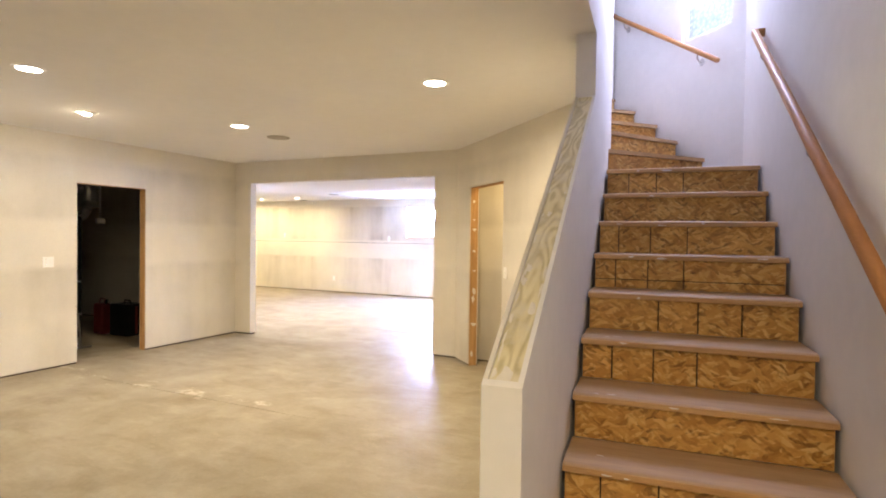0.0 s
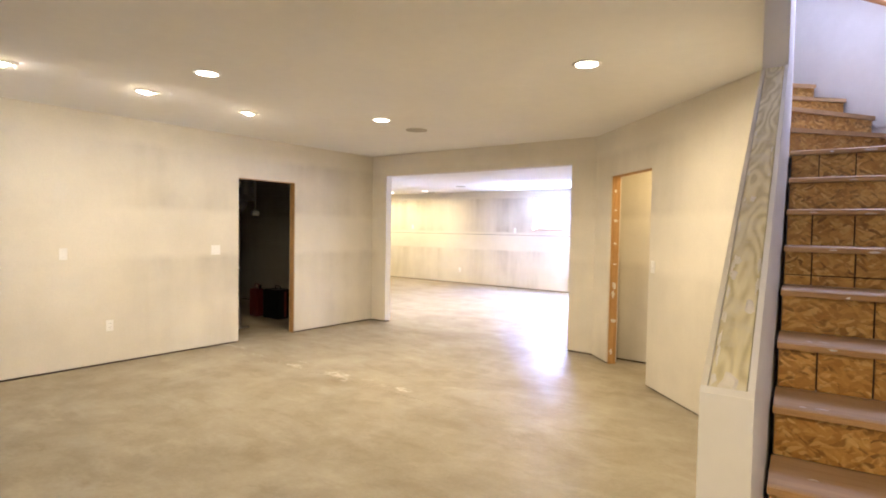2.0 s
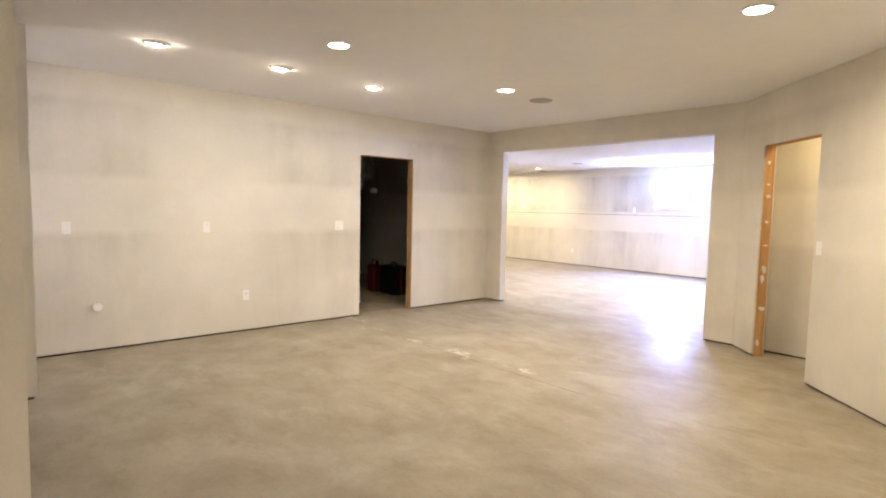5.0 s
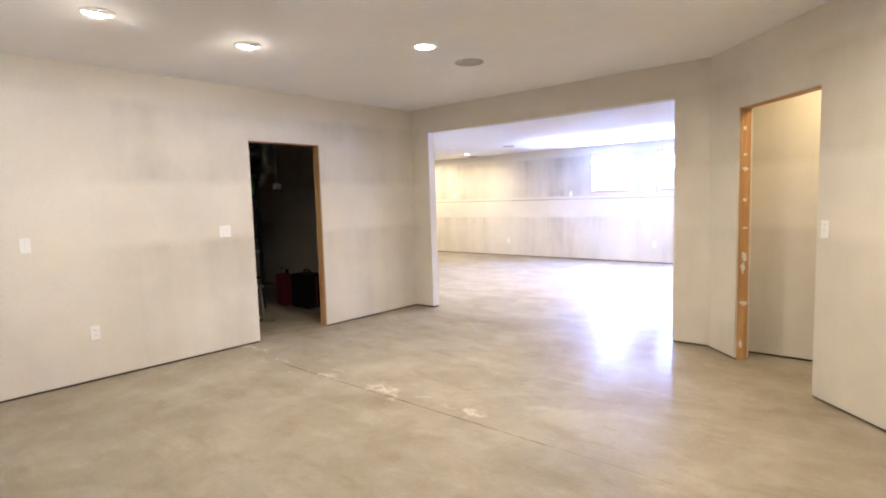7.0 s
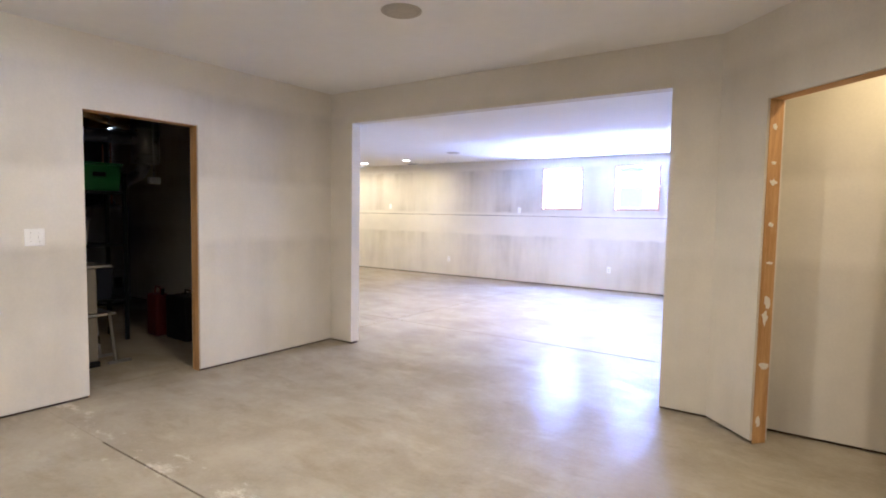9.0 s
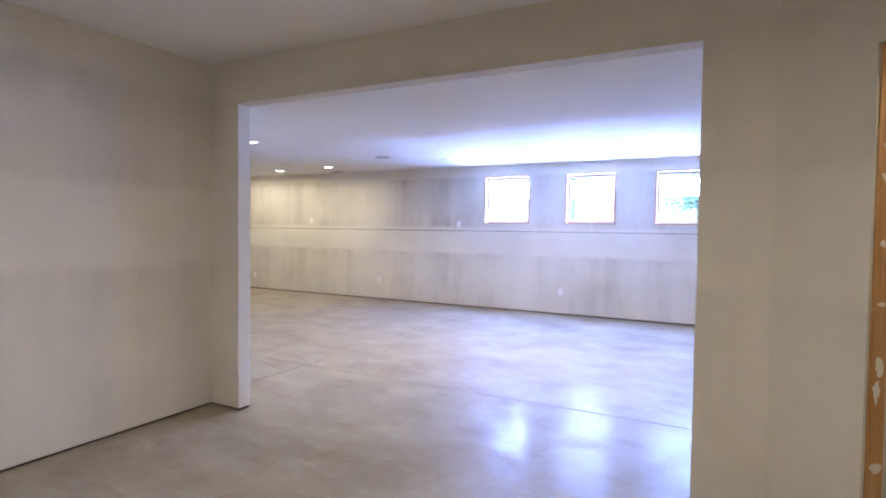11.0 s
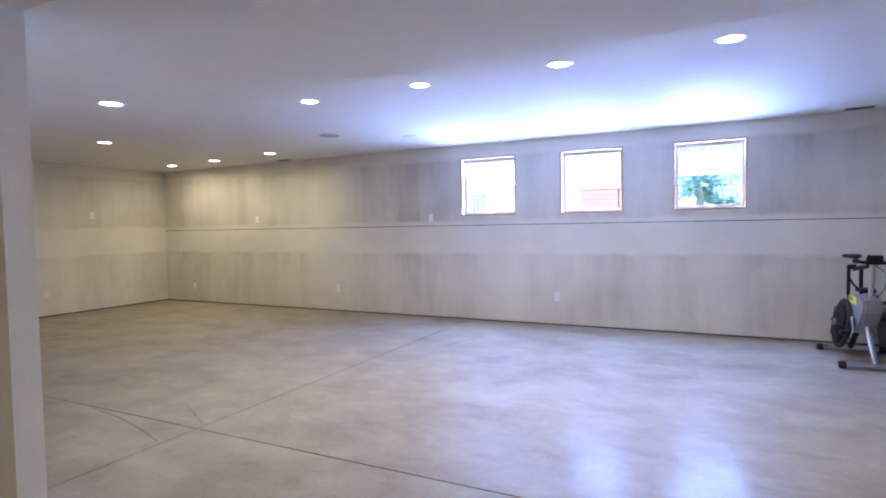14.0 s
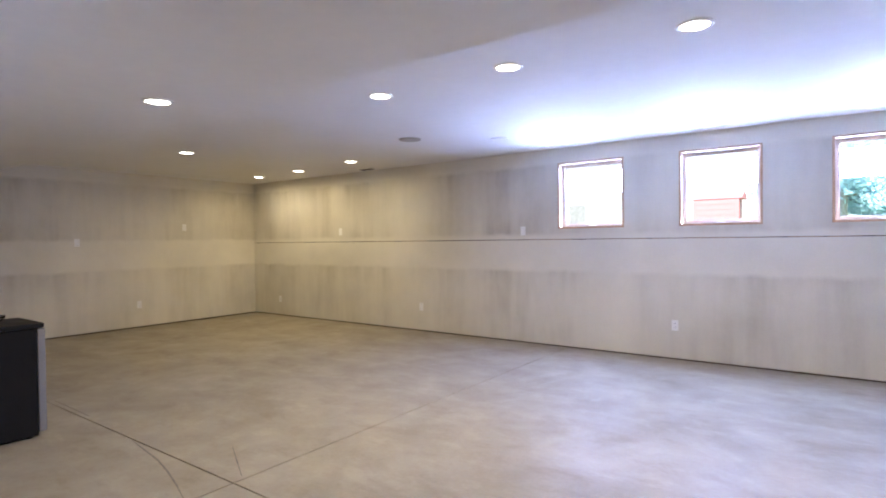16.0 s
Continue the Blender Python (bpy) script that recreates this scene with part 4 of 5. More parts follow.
# ---- wall plates ----


def plate(kind, m, label, gang=1):
    """A wall plate; local x along the wall, y out of it."""
    w = 0.072 + 0.046 * (gang - 1)
    o = empty("wall_outlet" if kind == "outlet" else "light_switch", m, label, "outlet" if kind == "outlet" else "switch", "wall plates")
    part("cover_plate", boxm(-w / 2, w / 2, 0.0, 0.007, -0.058, 0.058, 0.0025), WHITE_PLASTIC, o)
    for g in range(gang):
        cx = (g - (gang - 1) / 2) * 0.046
        if kind == "outlet":
            for zz in (-0.021, 0.021):
                s = part("socket", boxm(cx - 0.016, cx + 0.016, 0.007, 0.0095, zz - 0.014, zz + 0.014, 0.003), WHITE_PLASTIC, o)
                for dx in (-0.006, 0.006):
                    part("slot", boxm(cx + dx - 0.0012, cx + dx + 0.0012, 0.0093, 0.0099, zz - 0.004, zz + 0.006), SLOT, s)
        else:
            part("toggle", boxm(cx - 0.005, cx + 0.005, 0.007, 0.018, -0.010, 0.012, 0.002), WHITE_PLASTIC, o)
            for zz in (-0.03, 0.03):
                part("screw", turned(bmesh.new(), [(0.003, 0.0), (0.003, 0.0012), (0.001, 0.002)], 8), CHROME, o).matrix_basis = Matrix.Translation((cx, 0.007, zz)) @ Matrix.Rotation(radians(-90), 4, "X")
    return o


def on_west(y, z):
    return Matrix.Translation((WEST, y, z)) @ Matrix.Rotation(radians(-90), 4, "Z")


def on_windows(x, z, lower=True):
    return Matrix.Translation((x, WIN_Y - (0.012 if lower else 0.0), z)) @ Matrix.Rotation(radians(180), 4, "Z")


plate("switch", on_west(1.086, 1.174), "white light switch plate on unpainted drywall")
plate("switch", on_west(2.322, 1.175), "white light switch plate on unpainted drywall")
plate("switch", on_west(3.93, 1.185), "white double switch plate beside the doorway", 2)
plate("outlet", on_west(2.74, 0.41), "white duplex outlet low on drywall")
q = DIAG_A + Vector((DIAG, -DIAG)) * 1.385
plate("switch", Matrix.Translation((q.x, q.y, 1.165)) @ Matrix.Rotation(radians(135), 4, "Z"), "white light switch plate beside the closet")
plate("outlet", on_windows(-8.88, 0.37), "white duplex outlet low on drywall")
plate("outlet", on_windows(-5.267, 0.385), "white duplex outlet low on drywall")
plate("outlet", on_windows(-12.25, 0.31), "white duplex outlet low on drywall")
plate("switch", on_windows(-7.16, 1.475, False), "white switch plate above the ledge")
plate("switch", on_windows(-10.62, 1.53, False), "white switch plate above the ledge")
for y, z, k in ((10.40, 0.375, "outlet"), (9.52, 1.395, "switch"), (11.18, 1.642, "switch")):
    plate(k, Matrix.Translation((WEST2, y, z)) @ Matrix.Rotation(radians(-90), 4, "Z"), "white wall plate on the end wall")
# capped drain stub
stub = empty("pipe_stub", on_west(1.306, 0.433), "short capped white plastic pipe out of the wall", "pipe")
bm = bmesh.new()
tube(bm, [(0, -0.005, 0), (0, 0.05, 0)], 0.030, 20)
part("pipe", bm, WHITE_PLASTIC, stub, smooth=True)
bm = bmesh.new()
tube(bm, [(0, 0.05, 0), (0, 0.075, 0), (0, 0.085, 0)], 0.037, 20)
part("cap", bm, WHITE_PLASTIC, stub)

# ---- outdoors ----
GRASS = plain("lawn", (0.10, 0.15, 0.05), 0.9, vary=0.25, scale=3)
gr = part("ground", boxm(-150, 150, WIN_Y + 0.3, 250, 1.10, 1.25), GRASS)
tagged(gr, "sunlit lawn outside the basement windows", "ground", kind="structure")
# ---- things ----
BLACK = plain("black_plastic", (0.009, 0.009, 0.010), 0.5, vary=0.1)
BLACK.node_tree.nodes["Principled BSDF"].inputs["Specular IOR Level"].default_value = 0.2
RUBBER = plain("black_rubber", (0.022, 0.021, 0.020), 0.75, vary=0.1)
STEEL = plain("brushed_steel", (0.50, 0.50, 0.51), 0.32, 1.0, 0.06)
GREY_PLASTIC = plain("grey_plastic", (0.25, 0.25, 0.265), 0.45, vary=0.05)
NAVY = plain("dark_blue_plastic", (0.022, 0.026, 0.045), 0.4, vary=0.1)
YELLOW = plain("yellow_sticker", (0.75, 0.70, 0.06), 0.5, vary=0.03)
GREEN = plain("green_plastic", (0.012, 0.16, 0.03), 0.45, vary=0.06)
RED = plain("red_enamel", (0.13, 0.010, 0.010), 0.5, vary=0.06)
# red raised above a paint tone, in place of overexposed daylight
PALE_RED = plain("pale_red_paint", (0.60, 0.18, 0.17), 0.5, vary=0.04)
GALV = plain("galvanised_sheet", (0.52, 0.53, 0.54), 0.33, 0.9, 0.08, scale=14)
ENAMEL = plain("off_white_enamel", (0.28, 0.25, 0.20), 0.5, vary=0.05)
TANK = plain("grey_tank_enamel", (0.20, 0.20, 0.205), 0.4, vary=0.05)
JOIST = wood("joist_lumber", (0.50, 0.32, 0.15), (0.34, 0.20, 0.08), 0.7, "y")


def bars(bm, pts, r, n=10):
    return tube(bm, pts, r, n)


# -- mini fridge with a glass bowl on it
fr = empty("mini_fridge", Matrix.Translation((-8.37, 7.62, 0)), "black mini fridge with a silver-grey door", "fridge")
part("body", boxm(-0.50, 0.0, -0.57, -0.055, 0.012, 0.775, 0.006), BLACK, fr)
part("worktop", boxm(-0.505, 0.006, -0.575, -0.008, 0.777, 0.812, 0.008, seg=2), BLACK, fr)
dr = part("door", boxm(-0.498, -0.002, -0.050, 0.0, 0.035, 0.772, 0.01, seg=2), GREY_PLASTIC, fr, "silver-grey fridge door")
bm = bmesh.new()
bars(bm, [(-0.46, -0.005, 0.42), (-0.46, 0.028, 0.42), (-0.46, 0.028, 0.70), (-0.46, -0.005, 0.70)], 0.008)
part("handle", bm, STEEL, dr)
for x in (-0.46, -0.04):
    for y in (-0.53, -0.10):
        part("foot", turned(bmesh.new(), [(0.02, 0.0), (0.02, 0.008), (0.012, 0.0125)], 12, (x, y, 0)), RUBBER, fr)
bowl = empty("glass_bowl", Matrix.Translation((-8.60, 7.36, 0.812)), "small clear glass bowl on the fridge", "bowl")
part("bowl", turned(bmesh.new(), [(0.035, 0.0), (0.05, 0.004), (0.085, 0.04), (0.092, 0.055), (0.088, 0.055), (0.080, 0.04), (0.045, 0.008), (0.01, 0.007)], 28), GLASS, bowl, smooth=True)

# -- exercise bike; local y runs from the rear foot to the front foot
bk_m = Matrix.Translation((-2.12, 11.80, 0)) @ Matrix.Rotation(math.atan2(-0.99, 0.06) - math.pi / 2, 4, "Z")
bike = empty("exercise_bike", bk_m, "black and grey exercise bike with silver foot bars", "exercise bike")
for y, L in ((-0.38, 0.26), (0.40, 0.25)):
    bm = bmesh.new()
    bars(bm, [(-L, y, 0.036), (L, y, 0.036)], 0.028, 14)
    ft = part("foot_bar", bm, STEEL, bike)
    for x in (-L, L):
        bm = bmesh.new()
        bars(bm, [(x - 0.025, y, 0.036), (x + 0.025, y, 0.036)], 0.033, 14)
        part("end_cap", bm, RUBBER, ft)
bm = bmesh.new()
bars(bm, [(0, 0.40, 0.05), (0, 0.22, 0.24), (0, 0.10, 0.42)], 0.024, 14)
part("front_leg", bm, STEEL, bike, "bright silver front leg")
bm = bmesh.new()
bars(bm, [(0, -0.38, 0.05), (0, -0.22, 0.20), (0, 0.0, 0.36)], 0.026, 14)
part("rear_leg", bm, BLACK, bike)
# wedge-shaped drive cover, wide at the top and narrow below
bm = bmesh.new()
prof = [(-0.16, 0.60), (-0.20, 0.50), (0.00, 0.27), (0.09, 0.27), (0.30, 0.50), (0.31, 0.60), (0.20, 0.66), (0.00, 0.63)]
a = [bm.verts.new((-0.075, y, z)) for y, z in prof]
c = [bm.verts.new((0.075, y, z)) for y, z in prof]
for i in range(len(prof)):
    j = (i + 1) % len(prof)
    bm.faces.new((a[i], a[j], c[j], c[i]))
bm.faces.new(a), bm.faces.new(c[::-1])
bmesh.ops.bevel(bm, geom=list(bm.edges), offset=0.016, segments=2, affect="EDGES")
part("shroud", bm, GREY_PLASTIC, bike, "grey plastic drive shroud")
part("tray", boxm(-0.06, 0.06, -0.02, 0.17, 0.662, 0.70, 0.010), BLACK, bike)
fw_m = Matrix.Translation((0.125, -0.17, 0.325)) @ Matrix.Rotation(radians(82), 4, "Y")
bm = bmesh.new()
tube(bm, [fw_m @ Vector((0.225 * math.cos(q), 0.225 * math.sin(q), 0)) for q in (2 * math.pi * k / 36 for k in range(36))], 0.022, 10, closed=True)
fw = part("flywheel", bm, RUBBER, bike, "black fan wheel in a round cage", smooth=True)
bm = bmesh.new()
turned(bm, [(0.215, -0.02), (0.19, -0.038), (0.06, -0.05), (0.05, -0.058), (0.05, 0.058), (0.06, 0.05), (0.19, 0.038), (0.215, 0.02)], 30)
bmesh.ops.transform(bm, matrix=fw_m, verts=bm.verts)
part("disc", bm, BLACK, fw, smooth=True)
for k in range(8):
    q = 2 * math.pi * k / 8
    for side in (-1, 1):
        bm = bmesh.new()
        bars(bm, [fw_m @ Vector((r * math.cos(q), r * math.sin(q), side * h)) for r, h in ((0.055, 0.062), (0.19, 0.048), (0.222, 0.018))], 0.004, 6)
        part("cage_wire", bm, RUBBER, fw)
bm = bmesh.new()
turned(bm, [(0.01, -0.075), (0.036, -0.07), (0.036, 0.07), (0.01, 0.075)], 20)
bmesh.ops.transform(bm, matrix=fw_m, verts=bm.verts)
part("hub", bm, GREY_PLASTIC, fw)
part("label_plate", boxm(0.0755, 0.079, -0.13, 0.10, 0.545, 0.615), YELLOW, bike, "yellow warning label")
for k in range(3):
    part("label_bar", boxm(0.0792, 0.0798, -0.10 + 0.033 * k, -0.08 + 0.033 * k, 0.565, 0.605), SLOT, bike)
# frame: two upright tubes under the saddle and a top tube forward to the bars
for x, y in ((0.055, -0.24), (-0.03, -0.17)):
    bm = bmesh.new()
    bars(bm, [(x, y, 0.90), (x + 0.004, y + 0.01, 0.62), (x - 0.01, y + 0.05, 0.46), (x - 0.03, y + 0.10, 0.40)], 0.016, 10)
    part("seat_stay", bm, BLACK, bike, smooth=True)
bm = bmesh.new()
bars(bm, [(0.02, -0.22, 0.86), (0.0, -0.06, 0.885), (0, 0.16, 0.915), (0, 0.26, 0.94)], 0.020, 12)
part("top_tube", bm, BLACK, bike, smooth=True)
bm = bmesh.new()
bars(bm, [(0.02, -0.22, 0.84), (0.02, -0.22, 0.97)], 0.014, 12)
part("seat_post", bm, STEEL, bike)
part("clamp", turned(bmesh.new(), [(0.024, 0.865), (0.027, 0.87), (0.027, 0.90), (0.02, 0.905)], 14, (0.02, -0.22, 0)), BLACK, bike)
bm = bmesh.new()
outline = [(0.0, 0.13), (0.02, 0.10), (0.032, 0.0), (0.085, -0.07), (0.08, -0.12), (0.0, -0.135), (-0.08, -0.12), (-0.085, -0.07), (-0.032, 0.0), (-0.02, 0.10)]
prism(bm, outline, 0.968, 1.003)
bmesh.ops.bevel(bm, geom=list(bm.edges), offset=0.012, segments=2, affect="EDGES")
bmesh.ops.translate(bm, vec=(0.02, -0.20, 0.0), verts=bm.verts)
part("saddle", bm, BLACK, bike, "small black saddle", smooth=True)
bm = bmesh.new()
bars(bm, [(0, 0.22, 0.64), (0, 0.245, 0.80), (0, 0.26, 0.94)], 0.022, 12)
part("handlebar_post", bm, CHROME, bike, "bright silver handlebar post")
bm = bmesh.new()
bars(bm, [(-0.21, 0.20, 0.965), (-0.19, 0.26, 0.96), (-0.11, 0.29, 0.955), (0, 0.29, 0.95), (0.06, 0.29, 0.955), (0.10, 0.26, 0.96), (0.11, 0.20, 0.965)], 0.016, 12)
hb = part("handlebar", bm, BLACK, bike, smooth=True)
for s in (-1, 1):
    bm = bmesh.new()
    bars(bm, [(-0.05 + 0.16 * s, 0.17, 0.966), (-0.05 + 0.16 * s, 0.24, 0.964)], 0.022, 12)
    part("grip", bm, RUBBER, hb)
    bm = bmesh.new()
    bars(bm, [(0.076 * s, 0.05, 0.42), (0.10 * s, 0.05, 0.42), (0.105 * s, 0.05 + 0.09 * s, 0.42 - 0.13 * s), (0.13 * s, 0.05 + 0.09 * s, 0.42 - 0.13 * s)], 0.011, 8)
    cr = part("crank", bm, STEEL, bike)
    part("pedal", boxm(min(0.13 * s, 0.21 * s), max(0.13 * s, 0.21 * s), 0.01 + 0.09 * s, 0.09 + 0.09 * s, 0.405 - 0.13 * s, 0.435 - 0.13 * s, 0.006), BLACK, cr)
bm = boxm(-0.06, 0.06, -0.02, 0.03, -0.04, 0.04, 0.010, Matrix.Translation((0, 0.31, 0.985)) @ Matrix.Rotation(radians(-40), 4, "X"), 2)
part("console", bm, BLACK, bike, "small black display console")
bm = bmesh.new()
bars(bm, [(0.05, 0.05, 0.68), (0.065, 0.10, 0.70), (0.11, 0.12, 0.745), (0.13, 0.11, 0.79)], 0.009, 8)
part("resistance_lever", bm, BLACK, bike, smooth=True)
bm = bmesh.new()
bars(bm, [(0.0, 0.27, 0.95), (-0.10, 0.32, 0.85), (-0.08, 0.30, 0.72), (-0.03, 0.27, 0.63)], 0.004, 6)
part("cable", bm, BLACK, bike)

# -- storage tote by the bike
tote = empty("storage_tote", Matrix.Translation((-1.60, 12.22, 0)) @ Matrix.Rotation(radians(6), 4, "Z"), "dark blue plastic storage tote on the floor", "storage box")
bm = bmesh.new()
vs = box(bm, -0.29, 0.29, -0.20, 0.20, 0.0, 0.40, 0.02, None, 2)
for v in bm.verts:
    k = 0.86 + 0.14 * v.co.z / 0.40
    v.co.x, v.co.y = v.co.x * k, v.co.y * k
part("tub", bm, NAVY, tote)
ld = part("lid", boxm(-0.305, 0.305, -0.215, 0.215, 0.402, 0.44, 0.010, None, 2), NAVY, tote)
for s in (-1, 1):
    part("handle", boxm(0.292 * s - 0.016, 0.292 * s + 0.016, -0.06, 0.06, 0.33, 0.37, 0.008), NAVY, tote)
part("rib", boxm(-0.18, 0.18, -0.15, 0.15, 0.4405, 0.448, 0.004), NAVY, ld)

# -- utility room: water heater, ducts, pipes, shelf with green tote, tool stand, cans
wh = empty("water_heater", Matrix.Translation((-10.50, 6.20, 0)), "tall grey water heater tank in a dark room", "water heater")
part("tank", turned(bmesh.new(), [(0.24, 0.03), (0.26, 0.05), (0.26, 1.36), (0.25, 1.40), (0.10, 1.44)], 32), TANK, wh, smooth=True)
part("base_ring", turned(bmesh.new(), [(0.25, 0.0), (0.25, 0.03), (0.20, 0.031)], 32), BLACK, wh)
part("draft_hood", turned(bmesh.new(), [(0.10, 1.441), (0.10, 1.48), (0.055, 1.52), (0.055, 1.62)], 20), GALV, wh)
for x in (-0.12, 0.12):
    bm = bmesh.new()
    bars(bm, [(x, 0, 1.42), (x, 0, 2.3)], 0.012, 8)
    part("water_pipe", bm, plain("copper", (0.55, 0.28, 0.16), 0.35, 0.9), wh)
part("thermostat", boxm(0.255, 0.29, -0.05, 0.05, 0.25, 0.40, 0.006), BLACK, wh)

duct = empty("air_duct", Matrix.Translation((-8.8, 5.9, 0)), "shiny galvanised round air duct hanging from the ceiling", "duct")
bm = bmesh.new()
bars(bm, [(0, 0, 2.50), (0, 0, 1.93)], 0.155, 24)
part("riser", bm, GALV, duct, smooth=True)
for z in (2.32, 2.02):
    bm = bmesh.new()
    bars(bm, [(0, 0, z), (0, 0, z + 0.02)], 0.162, 24)
    part("band", bm, GALV, duct)
bm = bmesh.new()
bars(bm, [(0.0, -0.1, 2.22), (0.35, -0.9, 2.16), (0.6, -2.4, 2.12)], 0.075, 18)
part("branch", bm, GALV, duct, smooth=True)
bm = bmesh.new()
bars(bm, [(0, 0, 1.93), (-0.05, -0.05, 1.80), (-0.35, -0.10, 1.70), (-1.68, 0.27, 1.66)], 0.07, 16)
part("flue_elbow", bm, GALV, duct, smooth=True)
for k in range(9):
    y = 2.75 + 0.42 * k
    jo = part("ceiling_joist", boxm(-11.38, -6.478, y, y + 0.04, CEIL - 0.12, CEIL + 0.078), JOIST)
    tagged(jo, "bare lumber ceiling joist over the utility room", "joist", "utility ceiling joists")
pipe = empty("gas_pipe", Matrix.Translation((-8.3, 4.0, 2.36)), "yellowish insulated pipe hung under the joists", "pipe")
bm = bmesh.new()
bars(bm, [(0.9, -0.6, 0.0), (0.2, 0.9, -0.03), (-0.3, 1.6, -0.05)], 0.035, 12)
part("pipe", bm, plain("pipe_wrap", (0.55, 0.38, 0.16), 0.6), pipe, smooth=True)
for p in ((0.55, 0.15, 0.0), (-0.05, 1.25, -0.02)):
    part("strap", boxm(p[0] - 0.01, p[0] + 0.01, p[1] - 0.05, p[1] + 0.05, p[2] - 0.05, 0.16), GALV, pipe)

jb = empty("junction_box", Matrix.Translation((-8.105, 5.642, 1.66)), "small pale metal junction box hanging on a conduit", "junction box")
part("box", boxm(-0.03, 0.03, -0.06, 0.06, 0.0, 0.075, 0.006), WHITE_PLASTIC, jb)
part("cover", boxm(0.0305, 0.034, -0.055, 0.055, 0.006, 0.069, 0.002), WHITE_PLASTIC, jb)
bm = bmesh.new()
bars(bm, [(0, 0, 0.074), (0, 0, 0.60), (0, 0.01, 0.842)], 0.010, 8)
part("conduit", bm, GALV, jb, "thin grey conduit", smooth=True)

sh = empty("storage_shelf", Matrix.Translation((-8.2, 4.75, 0)), "dark open storage shelf against the wall", "shelf")
for z in (0.45, 1.02, 1.56):
    part("shelf_board", boxm(-0.22, 0.22, -0.55, 0.55, z - 0.03, z, 0.003), BLACK, sh)
for x in (-0.2, 0.2):
    for y in (-0.53, 0.53):
        part("post", boxm(x - 0.018, x + 0.018, y - 0.018, y + 0.018, 0.0, 1.75, 0.002), BLACK, sh)


def tub_box(name, m, w, d, h, mat, label):
    o = empty(name, m, label, "storage box")
    bm = bmesh.new()
    box(bm, -w / 2, w / 2, -d / 2, d / 2, 0.0, h, 0.015, None, 2)
    for v in bm.verts:
        k = 0.9 + 0.1 * v.co.z / h
        v.co.x, v.co.y = v.co.x * k, v.co.y * k
    part("tub", bm, mat, o)
    part("rim", boxm(-w / 2 - 0.008, w / 2 + 0.008, -d / 2 - 0.008, d / 2 + 0.008, h + 0.001, h + 0.025, 0.006), mat, o)
    part("grip", boxm(w / 2 - 0.012, w / 2 + 0.003, -0.06, 0.06, h * 0.55, h * 0.72, 0.004), BLACK, o)
    return o


tub_box("green_tote", Matrix.Translation((-8.16, 5.04, 1.56)), 0.34, 0.44, 0.26, GREEN, "bright green plastic tote on the shelf")
tub_box("grey_tote", Matrix.Translation((-8.18, 4.80, 1.02)), 0.30, 0.32, 0.24, TANK, "grey plastic tote on the shelf")
tub_box("dark_tote", Matrix.Translation((-8.18, 4.95, 0.45)), 0.36, 0.42, 0.30, NAVY, "dark plastic tote on the lower shelf")

ts = empty("tool_stand", Matrix.Translation((-7.30, 4.44, 0)), "off-white metal tool stand with a lower cabinet", "tool stand")
part("upper_case", boxm(-0.16, 0.16, -0.22, 0.20, 0.47, 0.87, 0.012, None, 2), ENAMEL, ts)
part("table", boxm(-0.20, 0.20, -0.26, 0.31, 0.872, 0.892, 0.005), STEEL, ts)
part("lower_case", boxm(-0.16, 0.16, -0.22, 0.20, 0.05, 0.44, 0.012, None, 2), ENAMEL, ts)
part("flange", boxm(-0.18, 0.18, -0.24, 0.34, 0.445, 0.466, 0.004), STEEL, ts)
for x in (-0.15, 0.15):
    bm = bmesh.new()
    bars(bm, [(x, 0.30, 0.445), (x, 0.34, 0.02)], 0.014, 10)
    lg = part("leg", bm, STEEL, ts)
    part("foot", boxm(x - 0.02, x + 0.02, 0.28, 0.47, 0.0, 0.022, 0.004), STEEL, lg)
part("base", boxm(-0.17, 0.17, -0.23, 0.21, 0.0, 0.048, 0.005), BLACK, ts)
part("knob", turned(bmesh.new(), [(0.03, 0.0), (0.03, 0.012), (0.02, 0.02)], 16), BLACK, ts).matrix_basis = Matrix.Translation((0.16, 0.0, 0.68)) @ Matrix.Rotation(radians(90), 4, "Y")

fc = empty("fuel_can", Matrix.Translation((-7.98, 5.60, 0)), "red metal fuel can on the concrete floor", "fuel can")
part("body", boxm(-0.11, 0.11, -0.075, 0.075, 0.0, 0.46, 0.03, None, 3), RED, fc)
bm = bmesh.new()
bars(bm, [(-0.06, 0, 0.455), (-0.05, 0, 0.53), (0.05, 0, 0.53), (0.06, 0, 0.455)], 0.010, 8)
part("handle", bm, RED, fc)
bm = bmesh.new()
bars(bm, [(0.085, 0, 0.45), (0.10, 0, 0.50), (0.105, 0, 0.52)], 0.018, 10)
part("spout", bm, BLACK, fc)
case = empty("tool_case", Matrix.Translation((-7.58, 5.72, 0)), "black hard tool case with red trim, standing on the floor", "case")
part("shell", boxm(-0.20, 0.20, -0.15, 0.15, 0.0, 0.47, 0.025, None, 2), BLACK, case)
part("band", boxm(-0.203, 0.203, -0.02, 0.02, 0.03, 0.44, 0.004), RED, case)
bm = bmesh.new()
bars(bm, [(-0.07, 0, 0.465), (-0.06, 0, 0.515), (0.06, 0, 0.515), (0.07, 0, 0.465)], 0.011, 8)
part("handle", bm, BLACK, case)

# ---- outdoors beyond the windows ----
SIDING = plain("pale_siding", (0.30, 0.31, 0.35), 0.6, vary=0.03)
ROOF = plain("grey_shingles", (0.20, 0.19, 0.18), 0.9, vary=0.15)
house = empty("neighbour_house", Matrix.Translation((-17.0, 34.0, 1.25)), "pale neighbouring house with siding and dark windows", "house")
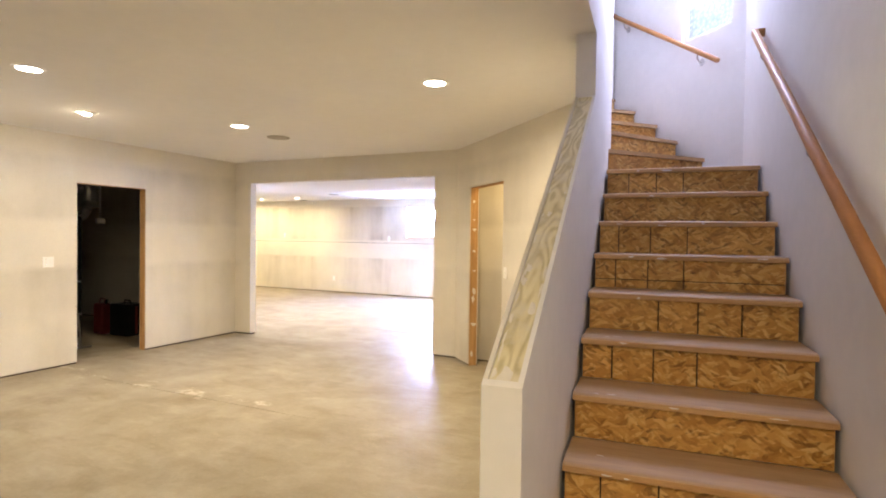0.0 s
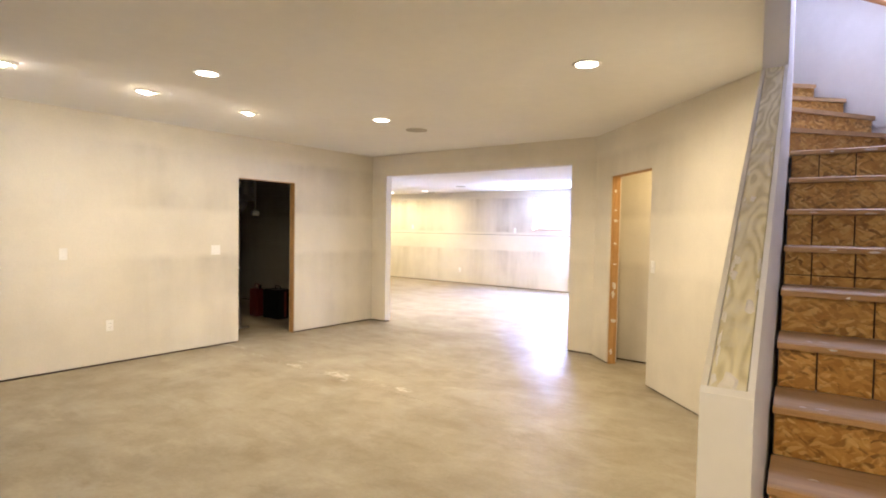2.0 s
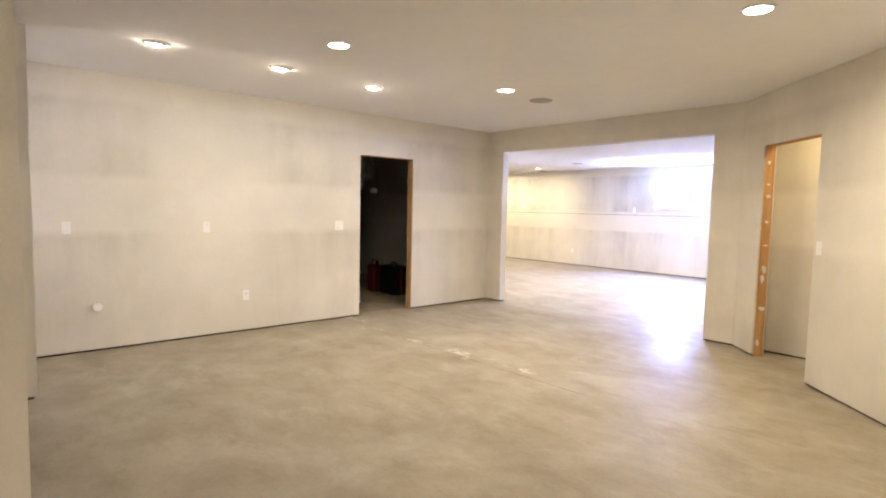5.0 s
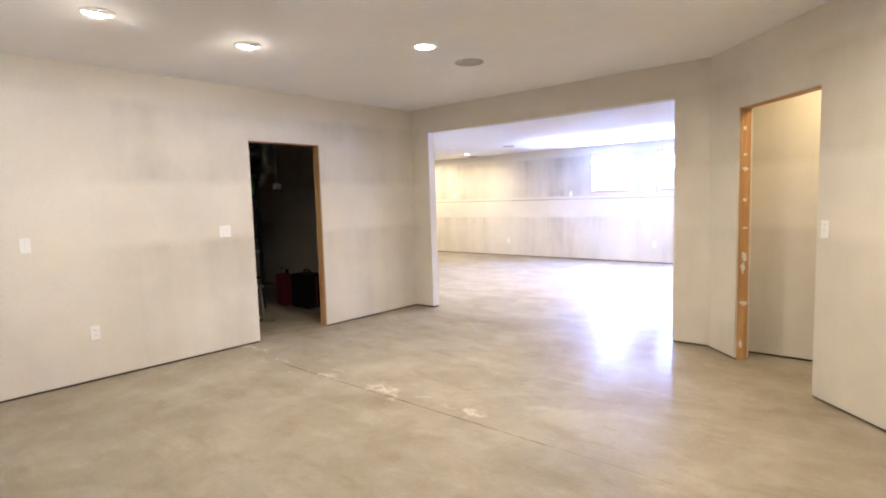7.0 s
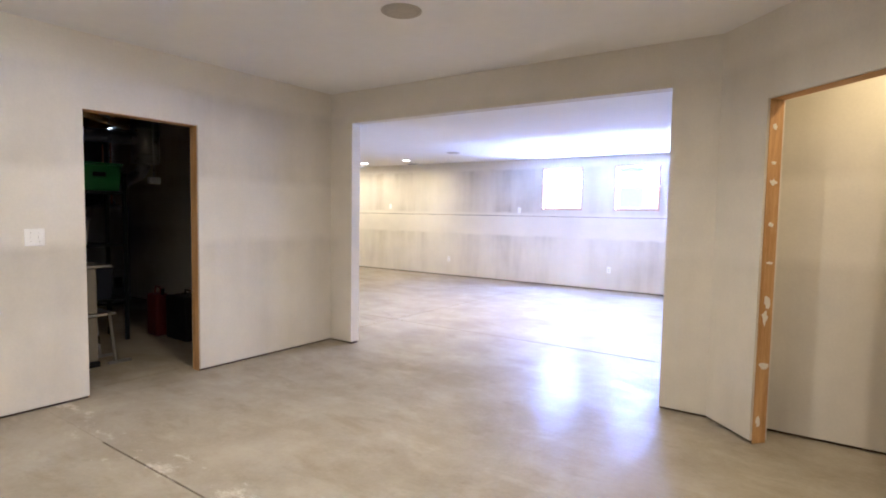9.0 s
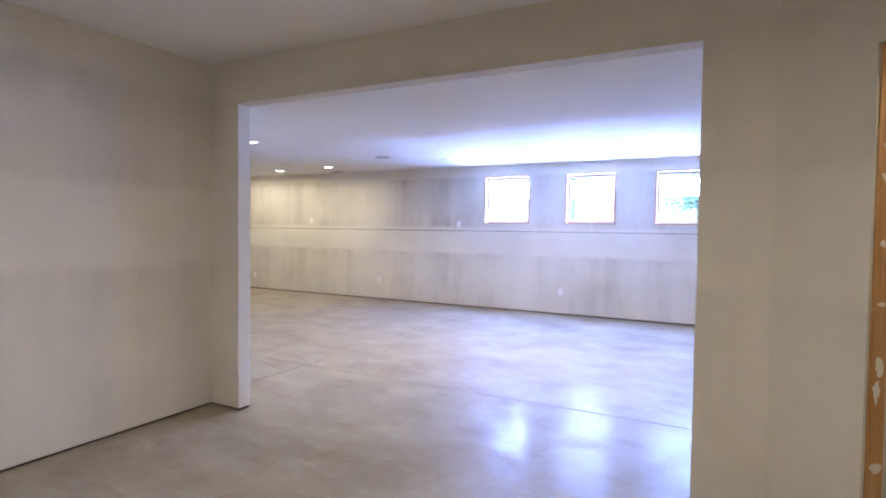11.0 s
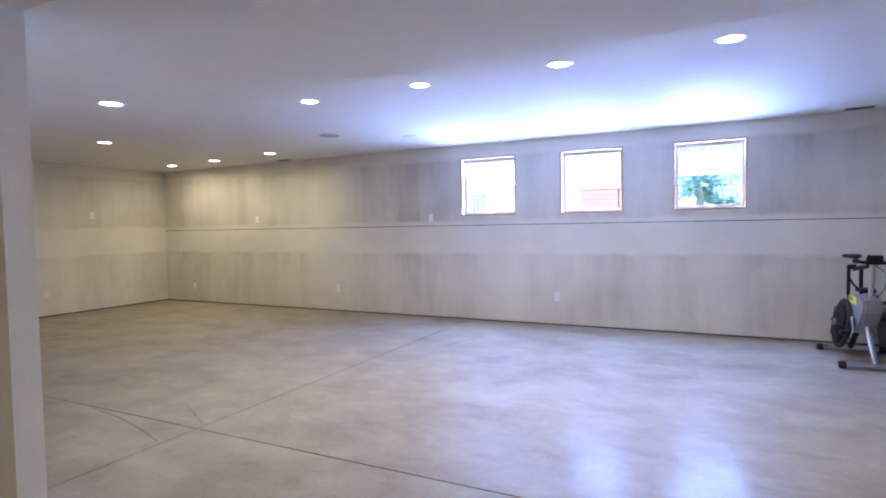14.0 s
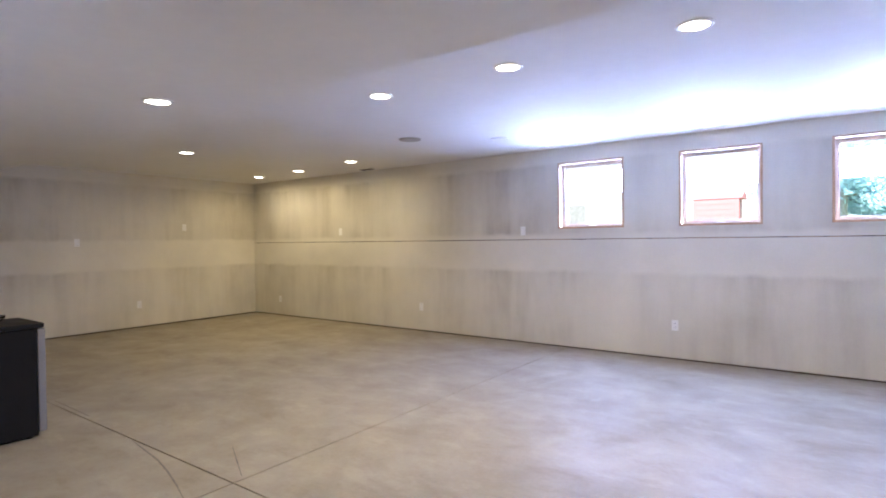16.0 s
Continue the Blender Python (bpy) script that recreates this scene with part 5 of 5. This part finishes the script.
part("wall", boxm(-6.0, 4.4, 0, 8, 0, 5.2), SIDING, house)
for k in range(24):
    part("siding_board", boxm(-6.02, 4.42, -0.03, -0.002, 0.02 + k * 0.215, 0.22 + k * 0.215), SIDING, house)
bm = bmesh.new()
rv = [bm.verts.new(p) for p in ((-6.4, -0.5, 5.2), (4.8, -0.5, 5.2), (4.8, 8.5, 5.2), (-6.4, 8.5, 5.2), (-6.4, 4, 7.6), (4.8, 4, 7.6))]
for f in ((0, 1, 5, 4), (2, 3, 4, 5), (0, 4, 3), (1, 2, 5), (0, 3, 2, 1)):
    bm.faces.new([rv[i] for i in f])
part("roof", bm, ROOF, house)
for x in (-4.6, -1.6, 1.8):
    w = part("window", boxm(x - 0.55, x + 0.55, -0.06, -0.031, 0.7, 2.0), TRIM_WHITE, house)
    part("pane", boxm(x - 0.46, x + 0.46, -0.066, -0.0605, 0.79, 1.91), ROOF, w)

# red shape of unknown kind; the shed form and boards are assumed
shed = empty("garden_shed", Matrix.Translation((-6.55, 22.5, 1.25)) @ Matrix.Diagonal((0.58, 0.58, 0.54, 1)), "unidentified pale red shape outside, built as a small board shed", "shed")
part("wall", boxm(-0.9, 0.9, 0.0, 1.6, 0.0, 2.1), PALE_RED, shed)
for k in range(8):
    part("siding_board", boxm(-0.92, 0.92, -0.028, -0.002, 0.02 + k * 0.26, 0.265 + k * 0.26, 0.004), PALE_RED, shed)
for x in (-0.93, 0.93):
    part("corner_board", boxm(x - 0.05, x + 0.05, -0.045, 0.06, 0.0, 2.1, 0.004), PALE_RED, shed)
bm = bmesh.new()
rv = [bm.verts.new(p) for p in ((-1.1, -0.06, 2.12), (1.1, -0.06, 2.12), (1.1, 1.8, 2.12), (-1.1, 1.8, 2.12), (-1.1, 0.8, 2.55), (1.1, 0.8, 2.55))]
for f in ((0, 1, 5, 4), (2, 3, 4, 5), (0, 4, 3), (1, 2, 5), (0, 3, 2, 1)):
    bm.faces.new([rv[i] for i in f])
part("roof", bm, PALE_RED, shed)

BARK = plain("bark", (0.42, 0.39, 0.35), 0.9, vary=0.2, scale=12)
# far paler than foliage: overexposed daylight is put into the leaf colour
LEAF, leaf_t, leaf_b = material("glare_pale_leaves")
leaf_c = ramp(leaf_t, noise_tex(leaf_t, position(leaf_t), 5.0, 4.0), [(0.3, (0.55, 0.74, 0.78)), (0.7, (0.72, 0.86, 0.90))])
leaf_b.inputs["Roughness"].default_value = 0.6
leaf_x, leaf_s = node(leaf_t, "ShaderNodeBsdfTranslucent"), node(leaf_t, "ShaderNodeMixShader", Fac=0.5)
for end in (leaf_b.inputs["Base Color"], leaf_x.inputs["Color"]):
    leaf_t.links.new(leaf_c, end)
leaf_t.links.new(leaf_b.outputs[0], leaf_s.inputs[1])
leaf_t.links.new(leaf_x.outputs[0], leaf_s.inputs[2])
leaf_t.links.new(leaf_s.outputs[0], leaf_t.nodes["Material Output"].inputs["Surface"])
tree = empty("young_tree", Matrix.Translation((-3.80, 24.0, 1.25)) @ Matrix.Diagonal((2.5, 1.8, 2.5, 1)), "young blue-green tree on the lawn", "tree")
bm = bmesh.new()
tube(bm, [(0, 0, 0), (0.02, 0.01, 0.6), (0.0, 0.0, 1.55)], 0.06, 10, r2=0.012)
rng = random.Random(21)
tips = []
for k in range(16):
    a, z = rng.uniform(0, 6.28), rng.uniform(0.35, 1.35)
    r = rng.uniform(0.35, 0.75) * (1.45 - z * 0.75)
    p = Vector((r * math.cos(a), r * math.sin(a), z + rng.uniform(0.1, 0.35)))
    tube(bm, [(0, 0, z), (p.x * 0.5, p.y * 0.5, z + 0.08), p], 0.016, 6, r2=0.005)
    tips.append((Vector((0, 0, z)), p))
part("trunk", bm, BARK, tree)
vs, fs = [], []
for k in range(10000):
    o, p = rng.choice(tips)
    c = o.lerp(p, rng.uniform(0.25, 1.05)) + Vector((rng.gauss(0, 0.11), rng.gauss(0, 0.11), rng.gauss(0, 0.10)))
    d = Vector((rng.uniform(-1, 1), rng.uniform(-1, 1), rng.uniform(-0.6, 0.6))).normalized()
    n = d.orthogonal().normalized()
    L, W = rng.uniform(0.06, 0.11), rng.uniform(0.025, 0.045)
    i = len(vs)
    vs += [c - d * L * 0.5, c + n * W * 0.5, c + d * L * 0.5, c - n * W * 0.5]
    fs.append((i, i + 1, i + 2, i + 3))
cr = new("crown", mesh("crown", vs, fs, LEAF))
cr.parent = tree
copy_thing(tree, Matrix.Translation((-2.75, 24.6, 1.25)) @ Matrix.Rotation(radians(70), 4, "Z") @ Matrix.Diagonal((0.62, 0.62, 0.62, 1)))
